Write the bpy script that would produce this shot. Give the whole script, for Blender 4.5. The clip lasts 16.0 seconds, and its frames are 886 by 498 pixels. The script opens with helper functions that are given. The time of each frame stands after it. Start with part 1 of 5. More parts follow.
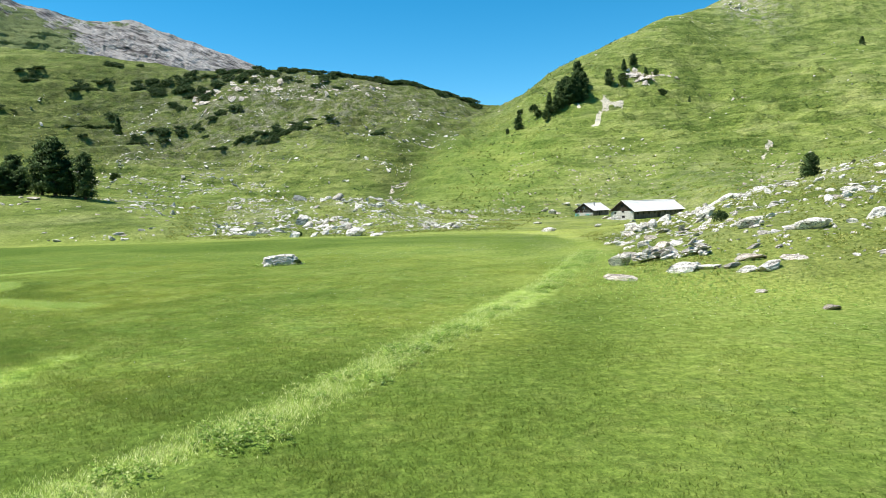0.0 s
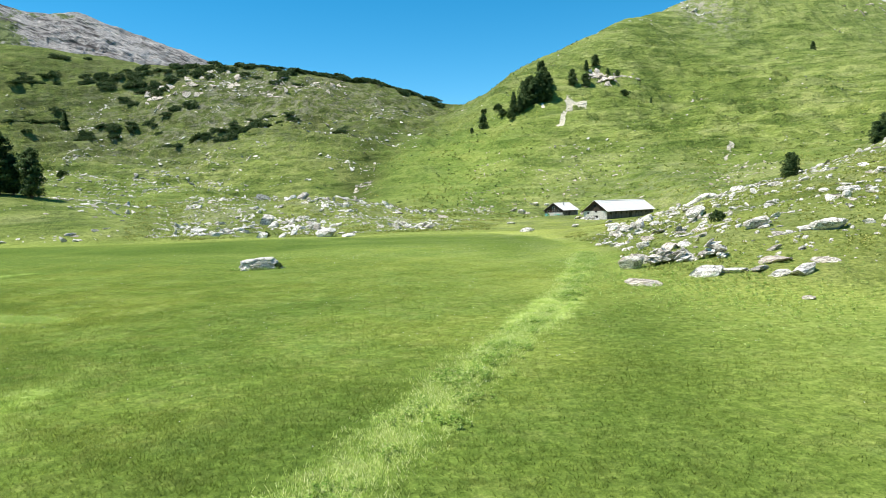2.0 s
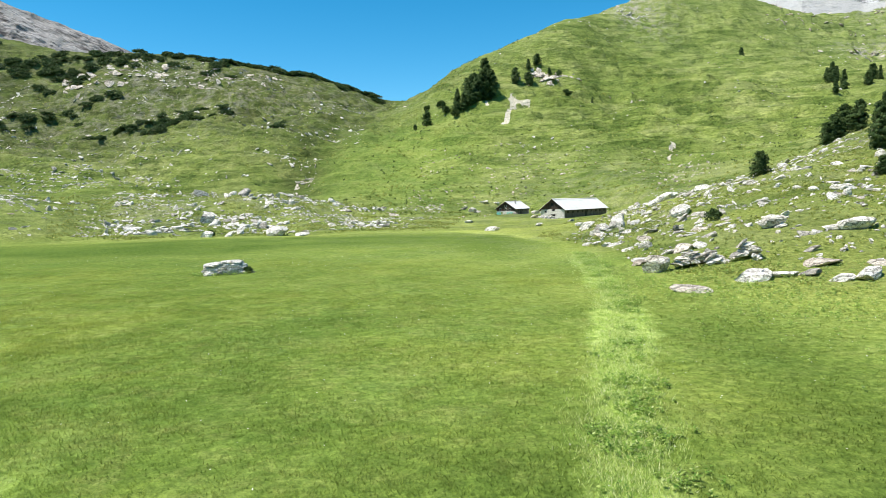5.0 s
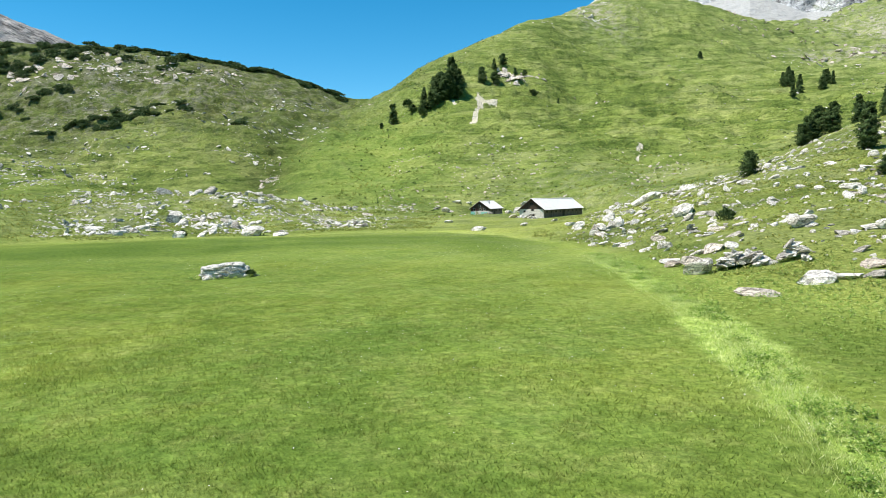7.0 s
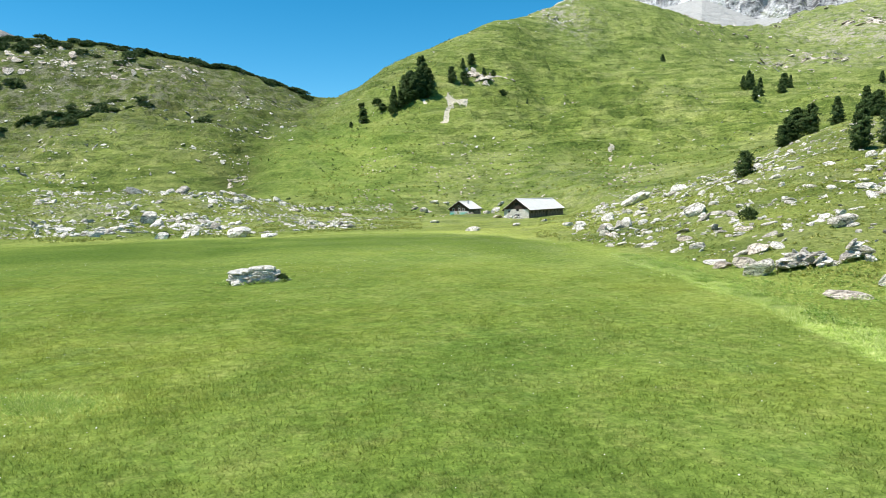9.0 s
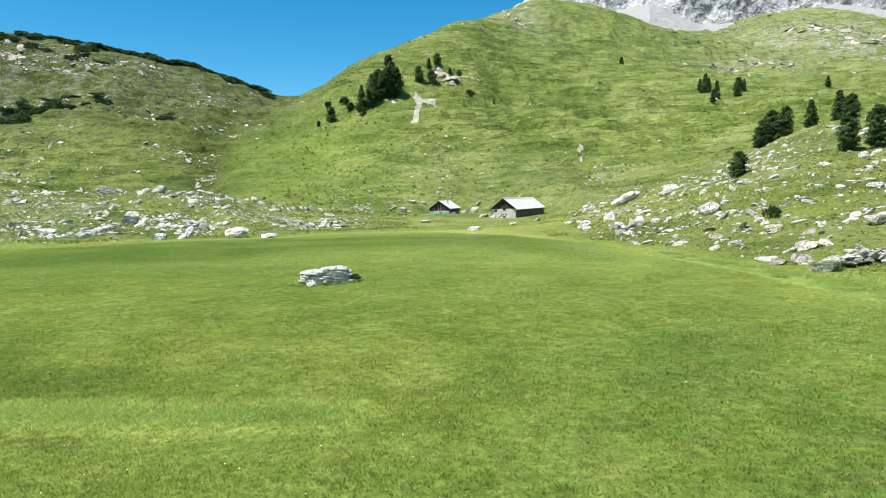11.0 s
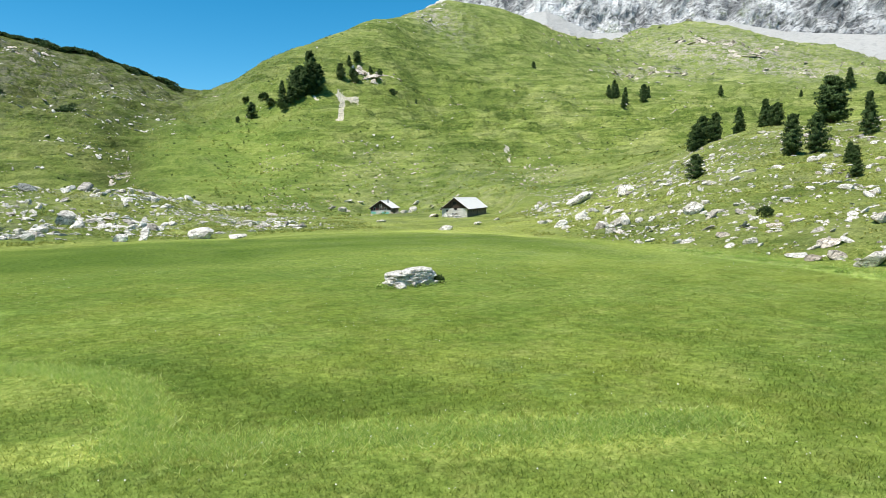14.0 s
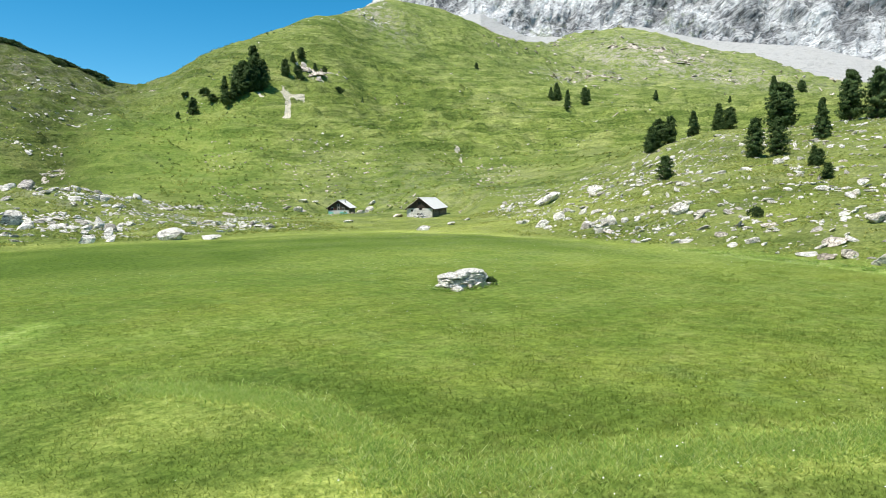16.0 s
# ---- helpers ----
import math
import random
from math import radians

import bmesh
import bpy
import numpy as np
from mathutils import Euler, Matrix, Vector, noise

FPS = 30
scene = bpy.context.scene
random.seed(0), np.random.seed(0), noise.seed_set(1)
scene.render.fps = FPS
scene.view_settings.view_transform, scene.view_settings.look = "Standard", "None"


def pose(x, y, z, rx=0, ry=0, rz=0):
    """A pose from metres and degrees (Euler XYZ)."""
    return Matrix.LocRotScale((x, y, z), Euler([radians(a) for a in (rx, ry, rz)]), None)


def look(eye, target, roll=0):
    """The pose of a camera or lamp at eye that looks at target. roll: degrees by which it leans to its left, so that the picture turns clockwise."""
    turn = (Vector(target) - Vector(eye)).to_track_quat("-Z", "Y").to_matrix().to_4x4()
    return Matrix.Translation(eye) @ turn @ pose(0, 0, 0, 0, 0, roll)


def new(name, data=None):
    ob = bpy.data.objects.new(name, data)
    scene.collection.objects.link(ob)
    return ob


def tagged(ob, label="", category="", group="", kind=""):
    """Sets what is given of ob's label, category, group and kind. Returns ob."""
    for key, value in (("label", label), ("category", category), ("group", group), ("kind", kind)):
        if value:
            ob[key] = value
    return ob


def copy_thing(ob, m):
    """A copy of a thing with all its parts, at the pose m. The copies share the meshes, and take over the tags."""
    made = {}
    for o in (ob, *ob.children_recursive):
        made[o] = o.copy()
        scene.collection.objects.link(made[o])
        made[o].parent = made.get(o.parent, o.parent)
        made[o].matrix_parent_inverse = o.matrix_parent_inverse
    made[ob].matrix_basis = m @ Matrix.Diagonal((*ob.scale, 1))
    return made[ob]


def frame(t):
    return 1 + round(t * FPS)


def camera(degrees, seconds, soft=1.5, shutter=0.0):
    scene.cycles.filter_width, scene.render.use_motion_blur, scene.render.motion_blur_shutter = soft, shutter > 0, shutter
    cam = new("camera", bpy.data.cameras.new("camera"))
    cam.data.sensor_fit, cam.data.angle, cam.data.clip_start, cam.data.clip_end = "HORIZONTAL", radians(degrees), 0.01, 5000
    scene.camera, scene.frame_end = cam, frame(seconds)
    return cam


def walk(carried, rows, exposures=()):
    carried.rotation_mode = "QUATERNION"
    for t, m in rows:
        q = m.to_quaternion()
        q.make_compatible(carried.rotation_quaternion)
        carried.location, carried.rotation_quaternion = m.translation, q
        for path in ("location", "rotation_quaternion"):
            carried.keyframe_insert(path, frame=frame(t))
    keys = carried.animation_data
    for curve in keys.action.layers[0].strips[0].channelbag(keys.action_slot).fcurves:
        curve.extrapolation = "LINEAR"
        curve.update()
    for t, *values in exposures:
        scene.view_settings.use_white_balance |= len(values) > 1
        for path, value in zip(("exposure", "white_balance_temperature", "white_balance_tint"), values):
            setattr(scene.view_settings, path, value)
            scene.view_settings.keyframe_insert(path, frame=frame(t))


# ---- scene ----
cam = camera(68.4, 16.0, soft=0.8)
PATH = [
    (0, (0.004, 0.002, 6.000), (0.0038, 1.9978, 5.8667), -1.59),
    (1, (-1.841, 2.312, 6.041), (-1.7796, 4.3062, 5.9068), -1.54),
    (2, (-3.609, 4.679, 6.024), (-3.4788, 6.6698, 5.8867), -1.49),
    (3, (-5.207, 7.203, 6.012), (-5.0064, 9.1882, 5.8716), -1.45),
    (4, (-6.839, 9.770, 5.990), (-6.5703, 11.7463, 5.8459), -1.34),
    (6.5, (-11.784, 15.877, 5.767), (-11.3521, 17.8244, 5.6198), -0.97),
    (7, (-13.010, 17.248, 5.739), (-12.5461, 19.1882, 5.5914), -0.97),
    (8, (-15.473, 19.926, 5.724), (-14.9468, 21.8503, 5.5757), -0.94),
    (9, (-18.631, 21.784, 5.735), (-18.0442, 23.6899, 5.5866), -0.94),
    (11.5, (-29.049, 26.051, 5.807), (-28.2841, 27.8924, 5.6550), -0.97),
    (12, (-31.007, 27.039, 5.853), (-30.1993, 28.8623, 5.6995), -0.94),
    (13, (-34.864, 29.117, 5.887), (-33.9614, 30.8953, 5.7312), -0.86),
    (14, (-38.258, 31.736, 5.880), (-37.2588, 33.4614, 5.7242), -0.78),
    (15, (-41.347, 34.578, 5.910), (-40.2538, 36.2452, 5.7533), -0.70),
    (16, (-44.155, 37.357, 5.919), (-42.9858, 38.9716, 5.7611), -0.59),
]
walk(cam, [(t, look(eye, target, roll)) for t, eye, target, roll in PATH], [(0, 0.53), (4, 0.5), (9, 0.43), (16, 0.35)])

# ---------------------------------------------------------------- light
SUN_AZ, SUN_EL = 264.0, 63.0          # degrees clockwise from +y, degrees up
world = bpy.data.worlds.new("sky")
scene.world = world
world.use_nodes = True
wn = world.node_tree.nodes
sky = wn.new("ShaderNodeTexSky")
sky.sky_type, sky.sun_disc = "NISHITA", False
sky.sun_elevation, sky.sun_rotation = radians(SUN_EL), radians(SUN_AZ)
sky.altitude, sky.dust_density, sky.ozone_density = 2200.0, 0.2, 2.0
vivid = wn.new("ShaderNodeHueSaturation")
vivid.inputs["Saturation"].default_value, vivid.inputs["Hue"].default_value = 1.42, 0.482
world.node_tree.links.new(sky.outputs[0], vivid.inputs["Color"])
world.node_tree.links.new(vivid.outputs[0], wn["Background"].inputs[0])
wn["Background"].inputs[1].default_value = 0.127
sun_data = bpy.data.lights.new("sun", "SUN")
sun_data.energy, sun_data.angle, sun_data.color = 5.0, radians(0.5), (1.0, 0.945, 0.85)
sun = new("sun", sun_data)
sa, se = radians(SUN_AZ), radians(SUN_EL)
sun.matrix_world = look((60 * math.sin(sa) * math.cos(se), 60 * math.cos(sa) * math.cos(se), 60 * math.sin(se)), (0, 0, 0))


# ---------------------------------------------------------------- materials
def ramp(nodes, stops):
    r = nodes.new("ShaderNodeValToRGB")
    els = r.color_ramp.elements
    while len(els) < len(stops):
        els.new(0.5)
    for e, (p, c) in zip(els, stops):
        e.position, e.color = p, (*c, 1)
    return r


class Mat:
    """A small builder for procedural materials in world metres."""

    def __init__(self, name, rough=0.8, metal=0.0, spec=0.3, coords="Object"):
        self.m = bpy.data.materials.new(name)
        self.m.use_nodes = True
        self.t = self.m.node_tree
        self.n, self.l = self.t.nodes, self.t.links
        self.b = self.n["Principled BSDF"]
        self.b.inputs["Roughness"].default_value = rough
        self.b.inputs["Metallic"].default_value = metal
        self.b.inputs["Specular IOR Level"].default_value = spec
        tc = self.n.new("ShaderNodeTexCoord")
        geo = self.n.new("ShaderNodeNewGeometry")
        self.geo = geo
        self.co = geo.outputs["Position"] if coords == "World" else tc.outputs["Object"]

    def noise(self, scale, detail=4, rough=0.55, stretch=None, kind="ShaderNodeTexNoise"):
        t = self.n.new(kind)
        t.inputs["Scale"].default_value = scale
        if kind == "ShaderNodeTexNoise":
            t.inputs["Detail"].default_value, t.inputs["Roughness"].default_value = detail, rough
        src = self.co
        if stretch:
            mp = self.n.new("ShaderNodeMapping")
            mp.inputs["Scale"].default_value = stretch
            self.l.new(src, mp.inputs[0])
            src = mp.outputs[0]
        self.l.new(src, t.inputs["Vector"])
        return t.outputs[0]

    def ramp(self, fac, stops):
        r = ramp(self.n, stops)
        self.l.new(fac, r.inputs[0])
        return r.outputs[0]

    def mix(self, fac, a, b, blend="MIX"):
        m = self.n.new("ShaderNodeMix")
        m.data_type, m.blend_type = "RGBA", blend
        for sock, v in ((m.inputs[0], fac), (m.inputs[6], a), (m.inputs[7], b)):
            if isinstance(v, (int, float)):
                sock.default_value = v
            elif isinstance(v, tuple):
                sock.default_value = (*v, 1)
            else:
                self.l.new(v, sock)
        return m.outputs[2]

    def math(self, op, a, b=0.5, clamp=False):
        m = self.n.new("ShaderNodeMath")
        m.operation, m.use_clamp = op, clamp
        for sock, v in zip(m.inputs, (a, b)):
            if isinstance(v, (int, float)):
                sock.default_value = v
            else:
                self.l.new(v, sock)
        return m.outputs[0]

    def attr(self, name):
        a = self.n.new("ShaderNodeAttribute")
        a.attribute_name = name
        return a.outputs["Fac"]

    def random(self):
        return self.n.new("ShaderNodeObjectInfo").outputs["Random"]

    def island(self):
        return self.geo.outputs["Random Per Island"]

    def done(self, color, bump=None, strength=0.5, dist=0.05, rough=None):
        if isinstance(color, tuple):
            self.b.inputs["Base Color"].default_value = (*color, 1)
        else:
            self.l.new(color, self.b.inputs["Base Color"])
        if bump is not None:
            bp = self.n.new("ShaderNodeBump")
            bp.inputs["Strength"].default_value, bp.inputs["Distance"].default_value = strength, dist
            self.l.new(bump, bp.inputs["Height"])
            self.l.new(bp.outputs[0], self.b.inputs["Normal"])
        if rough is not None:
            self.l.new(rough, self.b.inputs["Roughness"])
        return self.m


def meadow_colour(m, fine, clump, mid, big):
    """The wet meadow's greens, in patches of several sizes."""
    wet = m.ramp(mid, [(0.32, (0.086, 0.148, 0.022)), (0.5, (0.154, 0.226, 0.04)), (0.68, (0.265, 0.32, 0.084))])
    wet2 = m.ramp(big, [(0.36, (0.082, 0.16, 0.03)), (0.5, (0.154, 0.226, 0.04)), (0.64, (0.24, 0.28, 0.048))])
    wet = m.mix(0.5, wet, wet2)
    wet = m.mix(0.75, wet, m.ramp(clump, [(0.3, (0.66, 0.7, 0.64)), (0.52, (1, 1, 1)), (0.7, (1.3, 1.26, 1.34))]), "MULTIPLY")
    olive = m.ramp(m.noise(0.75, 6, 0.75), [(0.48, (0, 0, 0)), (0.66, (1, 1, 1))])
    wet = m.mix(m.math("MULTIPLY", olive, 0.4), wet, m.ramp(fine, [(0.3, (0.15, 0.155, 0.04)), (0.7, (0.32, 0.315, 0.12))]))
    bluish = m.ramp(m.noise(0.17, 5, 0.7), [(0.58, (0, 0, 0)), (0.68, (1, 1, 1))])
    wet = m.mix(m.math("MULTIPLY", bluish, 0.22), wet, (0.13, 0.245, 0.085))
    return wet


def damp_tints(m, col, fine, clump):
    """Lush, yellow and deep green growth where the ground's masks say so."""
    # pale lush grass along the ditch and the tall yellow-green patches
    lush = m.ramp(clump, [(0.34, (0.14, 0.26, 0.045)), (0.5, (0.37, 0.5, 0.11)), (0.66, (0.65, 0.72, 0.28))])
    col = m.mix(m.attr("lush"), col, lush)
    yellow = m.ramp(fine, [(0.3, (0.27, 0.34, 0.055)), (0.7, (0.56, 0.58, 0.17))])
    col = m.mix(m.attr("yellow"), col, yellow)
    deep = m.ramp(fine, [(0.3, (0.058, 0.102, 0.015)), (0.7, (0.12, 0.18, 0.03))])
    col = m.mix(m.attr("deep"), col, deep)
    return col


def ground_material():
    m = Mat("alpine_grass", 0.9, spec=0.05, coords="World")
    fine = m.noise(2.6, 8, 0.78)
    clump = m.noise(0.9, 6, 0.7)
    mid = m.noise(0.28, 6, 0.68)
    big = m.noise(0.05, 5, 0.6)
    huge = m.noise(0.013, 4, 0.55)
    blades = m.noise(11.0, 4, 0.75)
    terrace = m.noise(0.5, 5, 0.65, (0.16, 0.16, 1.0))
    wet = meadow_colour(m, fine, clump, mid, big)
    # grazed slopes: short turf with darker heath along the little terraces
    dry = m.ramp(mid, [(0.3, (0.17, 0.22, 0.048)), (0.48, (0.285, 0.35, 0.085)), (0.7, (0.52, 0.53, 0.2))])
    dry2 = m.ramp(big, [(0.36, (0.16, 0.22, 0.05)), (0.5, (0.275, 0.34, 0.085)), (0.66, (0.48, 0.49, 0.19))])
    dry = m.mix(0.55, dry, dry2)
    dry = m.mix(m.ramp(huge, [(0.42, (0, 0, 0)), (0.6, (1, 1, 1))]), dry, m.mix(0.5, dry, (0.15, 0.215, 0.045)))
    drift = m.ramp(m.noise(0.075, 8, 0.72), [(0.36, (0.5, 0.55, 0.5)), (0.5, (0.98, 0.98, 0.97)), (0.64, (1.25, 1.2, 1.22))])
    dry = m.mix(0.65, dry, drift, "MULTIPLY")
    mounds = m.noise(0.085, 9, 0.68, (1, 1, 2.2))
    dry = m.mix(m.math("MULTIPLY", m.ramp(mounds, [(0.36, (1, 1, 1)), (0.43, (0, 0, 0))]), 0.4), dry, m.ramp(clump, [(0.35, (0.05, 0.09, 0.022)), (0.65, (0.13, 0.19, 0.045))]))
    # aerial haze painted into the turf: paler and less saturated with distance
    far_haze = m.ramp(clump, [(0.35, (0.15, 0.185, 0.07)), (0.65, (0.31, 0.34, 0.165))])
    dry = m.mix(m.math("MULTIPLY", m.attr("far_haze"), 0.2), dry, far_haze)
    heath = m.ramp(terrace, [(0.4, (1, 1, 1)), (0.48, (0, 0, 0))])
    dry = m.mix(m.math("MULTIPLY", heath, 0.45), dry, (0.085, 0.135, 0.03))
    banks = m.ramp(m.noise(0.5, 7, 0.62, (0.055, 0.055, 0.36)), [(0.40, (1, 1, 1)), (0.455, (0, 0, 0))])
    dry = m.mix(m.math("MULTIPLY", banks, 0.62), dry, m.ramp(clump, [(0.35, (0.05, 0.09, 0.018)), (0.65, (0.14, 0.21, 0.042))]))
    pale = m.ramp(m.noise(0.5, 6, 0.6, (0.06, 0.06, 0.42)), [(0.55, (0, 0, 0)), (0.64, (1, 1, 1))])
    dry = m.mix(m.math("MULTIPLY", pale, 0.35), dry, (0.46, 0.47, 0.2))
    # dark heath on the left hill, and shade painted down the gully
    scrub = m.ramp(m.noise(0.1, 7, 0.75), [(0.38, (0.4, 0.4, 0.4)), (0.56, (1, 1, 1))])
    dry = m.mix(m.math("MULTIPLY", scrub, m.math("MULTIPLY", m.attr("heath_gully_shade"), 0.95)), dry, m.ramp(mid, [(0.3, (0.05, 0.075, 0.02)), (0.7, (0.135, 0.15, 0.05))]))
    tuss = m.ramp(clump, [(0.33, (0.32, 0.37, 0.3)), (0.48, (1, 1, 1)), (0.68, (1.4, 1.36, 1.4))])
    dry = m.mix(0.5, dry, tuss, "MULTIPLY")
    col = m.mix(m.attr("slope"), wet, dry)
    col = damp_tints(m, col, fine, clump)
    # bare earth and stony ground
    earth = m.ramp(fine, [(0.3, (0.56, 0.48, 0.38)), (0.6, (0.8, 0.73, 0.62)), (0.8, (0.9, 0.85, 0.77))])
    stony = m.ramp(fine, [(0.3, (0.27, 0.225, 0.19)), (0.55, (0.52, 0.46, 0.41)), (0.8, (0.72, 0.67, 0.62))])
    patch = m.ramp(m.noise(0.16, 9, 0.85), [(0.49, (0, 0, 0)), (0.555, (1, 1, 1))])
    col = m.mix(m.math("MULTIPLY", patch, m.attr("stony")), col, stony)
    edge = m.math("ADD", m.attr("bare"), m.math("MULTIPLY", m.math("SUBTRACT", clump, 0.5), 1.1))
    col = m.mix(m.ramp(edge, [(0.44, (0, 0, 0)), (0.56, (1, 1, 1))]), col, earth)
    grain = m.ramp(blades, [(0.25, (0.55, 0.6, 0.5)), (0.55, (1, 1, 1)), (0.8, (1.35, 1.3, 1.3))])
    col = m.mix(0.8, col, grain, "MULTIPLY")
    mott = m.ramp(fine, [(0.32, (0.46, 0.52, 0.44)), (0.5, (0.95, 0.97, 0.94)), (0.66, (1.42, 1.36, 1.4))])
    col = m.mix(0.85, col, mott, "MULTIPLY")
    height = m.math("ADD", m.math("MULTIPLY", clump, 0.7), m.math("ADD", m.math("ADD", m.math("MULTIPLY", mid, 1.8), m.math("MULTIPLY", mounds, 5.0)), m.math("MULTIPLY", fine, 0.25)))
    lift = m.math("ADD", m.math("MULTIPLY", m.attr("slope"), 0.8), 0.2)
    return m.done(col, m.math("MULTIPLY", height, lift), 1.0, 0.9)


def rock_material(name, dark, light, scale=1.0, lichen=True, strat=(1, 1, 2.5)):
    m = Mat(name, 0.85, spec=0.25, coords="Object")
    a = m.noise(1.1 * scale, 8, 0.7, strat)
    b = m.noise(6.0 * scale, 6, 0.7)
    col = m.ramp(a, [(0.26, dark), (0.37, tuple(0.5 * d + 0.5 * l for d, l in zip(dark, light))), (0.48, light)])
    col = m.mix(0.6, col, m.ramp(b, [(0.32, (0.62, 0.62, 0.6)), (0.58, (1.12, 1.12, 1.1))]), "MULTIPLY")
    if lichen:
        crack = m.n.new("ShaderNodeTexVoronoi")
        crack.feature = "DISTANCE_TO_EDGE"
        crack.inputs["Scale"].default_value = 2.1 * scale
        warp = m.n.new("ShaderNodeMapping")
        warp.inputs["Scale"].default_value = (0.8, 0.8, 2.2)
        m.l.new(m.mix(0.5, m.co, m.noise(1.6 * scale, 6, 0.7)), warp.inputs[0])
        m.l.new(warp.outputs[0], crack.inputs["Vector"])
        col = m.mix(0.5, col, m.ramp(crack.outputs[0], [(0.0, (0.34, 0.33, 0.32)), (0.022, (0.85, 0.85, 0.85)), (0.05, (1, 1, 1))]), "MULTIPLY")
        for size, flat, width in ((1.3, 2.6, 0.011), (3.2, 1.8, 0.012)):
            seam = m.math("ABSOLUTE", m.math("SUBTRACT", m.noise(size * scale, 7, 0.72, (1, 1, flat)), 0.5))
            col = m.mix(1.0, col, m.ramp(seam, [(0.0, (0.16, 0.15, 0.14)), (width, (0.5, 0.49, 0.48)), (2.2 * width, (1, 1, 1))]), "MULTIPLY")
        col = m.mix(m.ramp(m.noise(2.3 * scale, 5, 0.7), [(0.6, (0, 0, 0)), (0.72, (0.6, 0.6, 0.6))]), col, (0.12, 0.115, 0.09))
    own = m.math("FRACT", m.math("ADD", m.random(), m.island()))
    tone = m.ramp(own, [(0.0, (0.55, 0.52, 0.48)), (0.22, (0.88, 0.85, 0.8)), (0.45, (1.04, 1.02, 0.99)), (1.0, (1.16, 1.14, 1.1))])
    col = m.mix(1.0, col, tone, "MULTIPLY")
    return m.done(col, m.math("ADD", a, m.math("MULTIPLY", b, 0.4)), 0.9, 0.4 / scale)


def plain(name, dark, light, scale, rough=0.8, metal=0.0, stretch=None, per_object=0.0, bump=0.3, dist=0.02):
    m = Mat(name, rough, metal)
    a = m.noise(scale, 6, 0.65, stretch)
    col = m.ramp(a, [(0.3, dark), (0.7, light)])
    if per_object:
        k = m.math("ADD", m.math("MULTIPLY", m.random(), per_object), 1 - per_object / 2)
        v = m.n.new("ShaderNodeCombineColor")
        for i in range(3):
            m.l.new(k, v.inputs[i])
        col = m.mix(1.0, col, v.outputs[0], "MULTIPLY")
    return m.done(col, a, bump, dist)


def leaf_material(name, stops, rough=0.6, trans=0.25):
    m = Mat(name, rough, spec=0.25)
    col = m.ramp(m.island(), stops)
    m.done(col)
    tr = m.n.new("ShaderNodeBsdfTranslucent")
    m.l.new(col, tr.inputs[0])
    ms = m.n.new("ShaderNodeMixShader")
    ms.inputs[0].default_value = trans
    m.l.new(m.b.outputs[0], ms.inputs[1])
    m.l.new(tr.outputs[0], ms.inputs[2])
    m.l.new(ms.outputs[0], m.n["Material Output"].inputs[0])
    return m.m


GRASS = ground_material()
ROCK = rock_material("limestone", (0.3, 0.28, 0.26), (0.92, 0.89, 0.84), 1.0)
BOULDER = rock_material("fissured_limestone", (0.22, 0.2, 0.185), (0.95, 0.92, 0.88), 1.7, True, (1, 1, 3.5))
ROCK_TAN = rock_material("tan_limestone", (0.3, 0.255, 0.225), (0.78, 0.7, 0.63), 1.0)
ROCK_DARK = rock_material("dark_bedded_limestone", (0.2, 0.19, 0.18), (0.95, 0.93, 0.9), 1.4, strat=(1, 1, 4))


def bedded(m, turn, dip, stretch):
    """Coordinates whose x runs along a wall at bearing turn and whose z stands across beds that dip to its right."""
    src = m.co
    for rot, size in (((0, 0, radians(turn)), (1, 1, 1)), ((0, radians(-dip), 0), (1, 1, 1)), ((0, 0, 0), stretch)):
        mp = m.n.new("ShaderNodeMapping")
        mp.inputs["Rotation"].default_value, mp.inputs["Scale"].default_value = rot, size
        m.l.new(src, mp.inputs[0])
        src = mp.outputs[0]
    return src


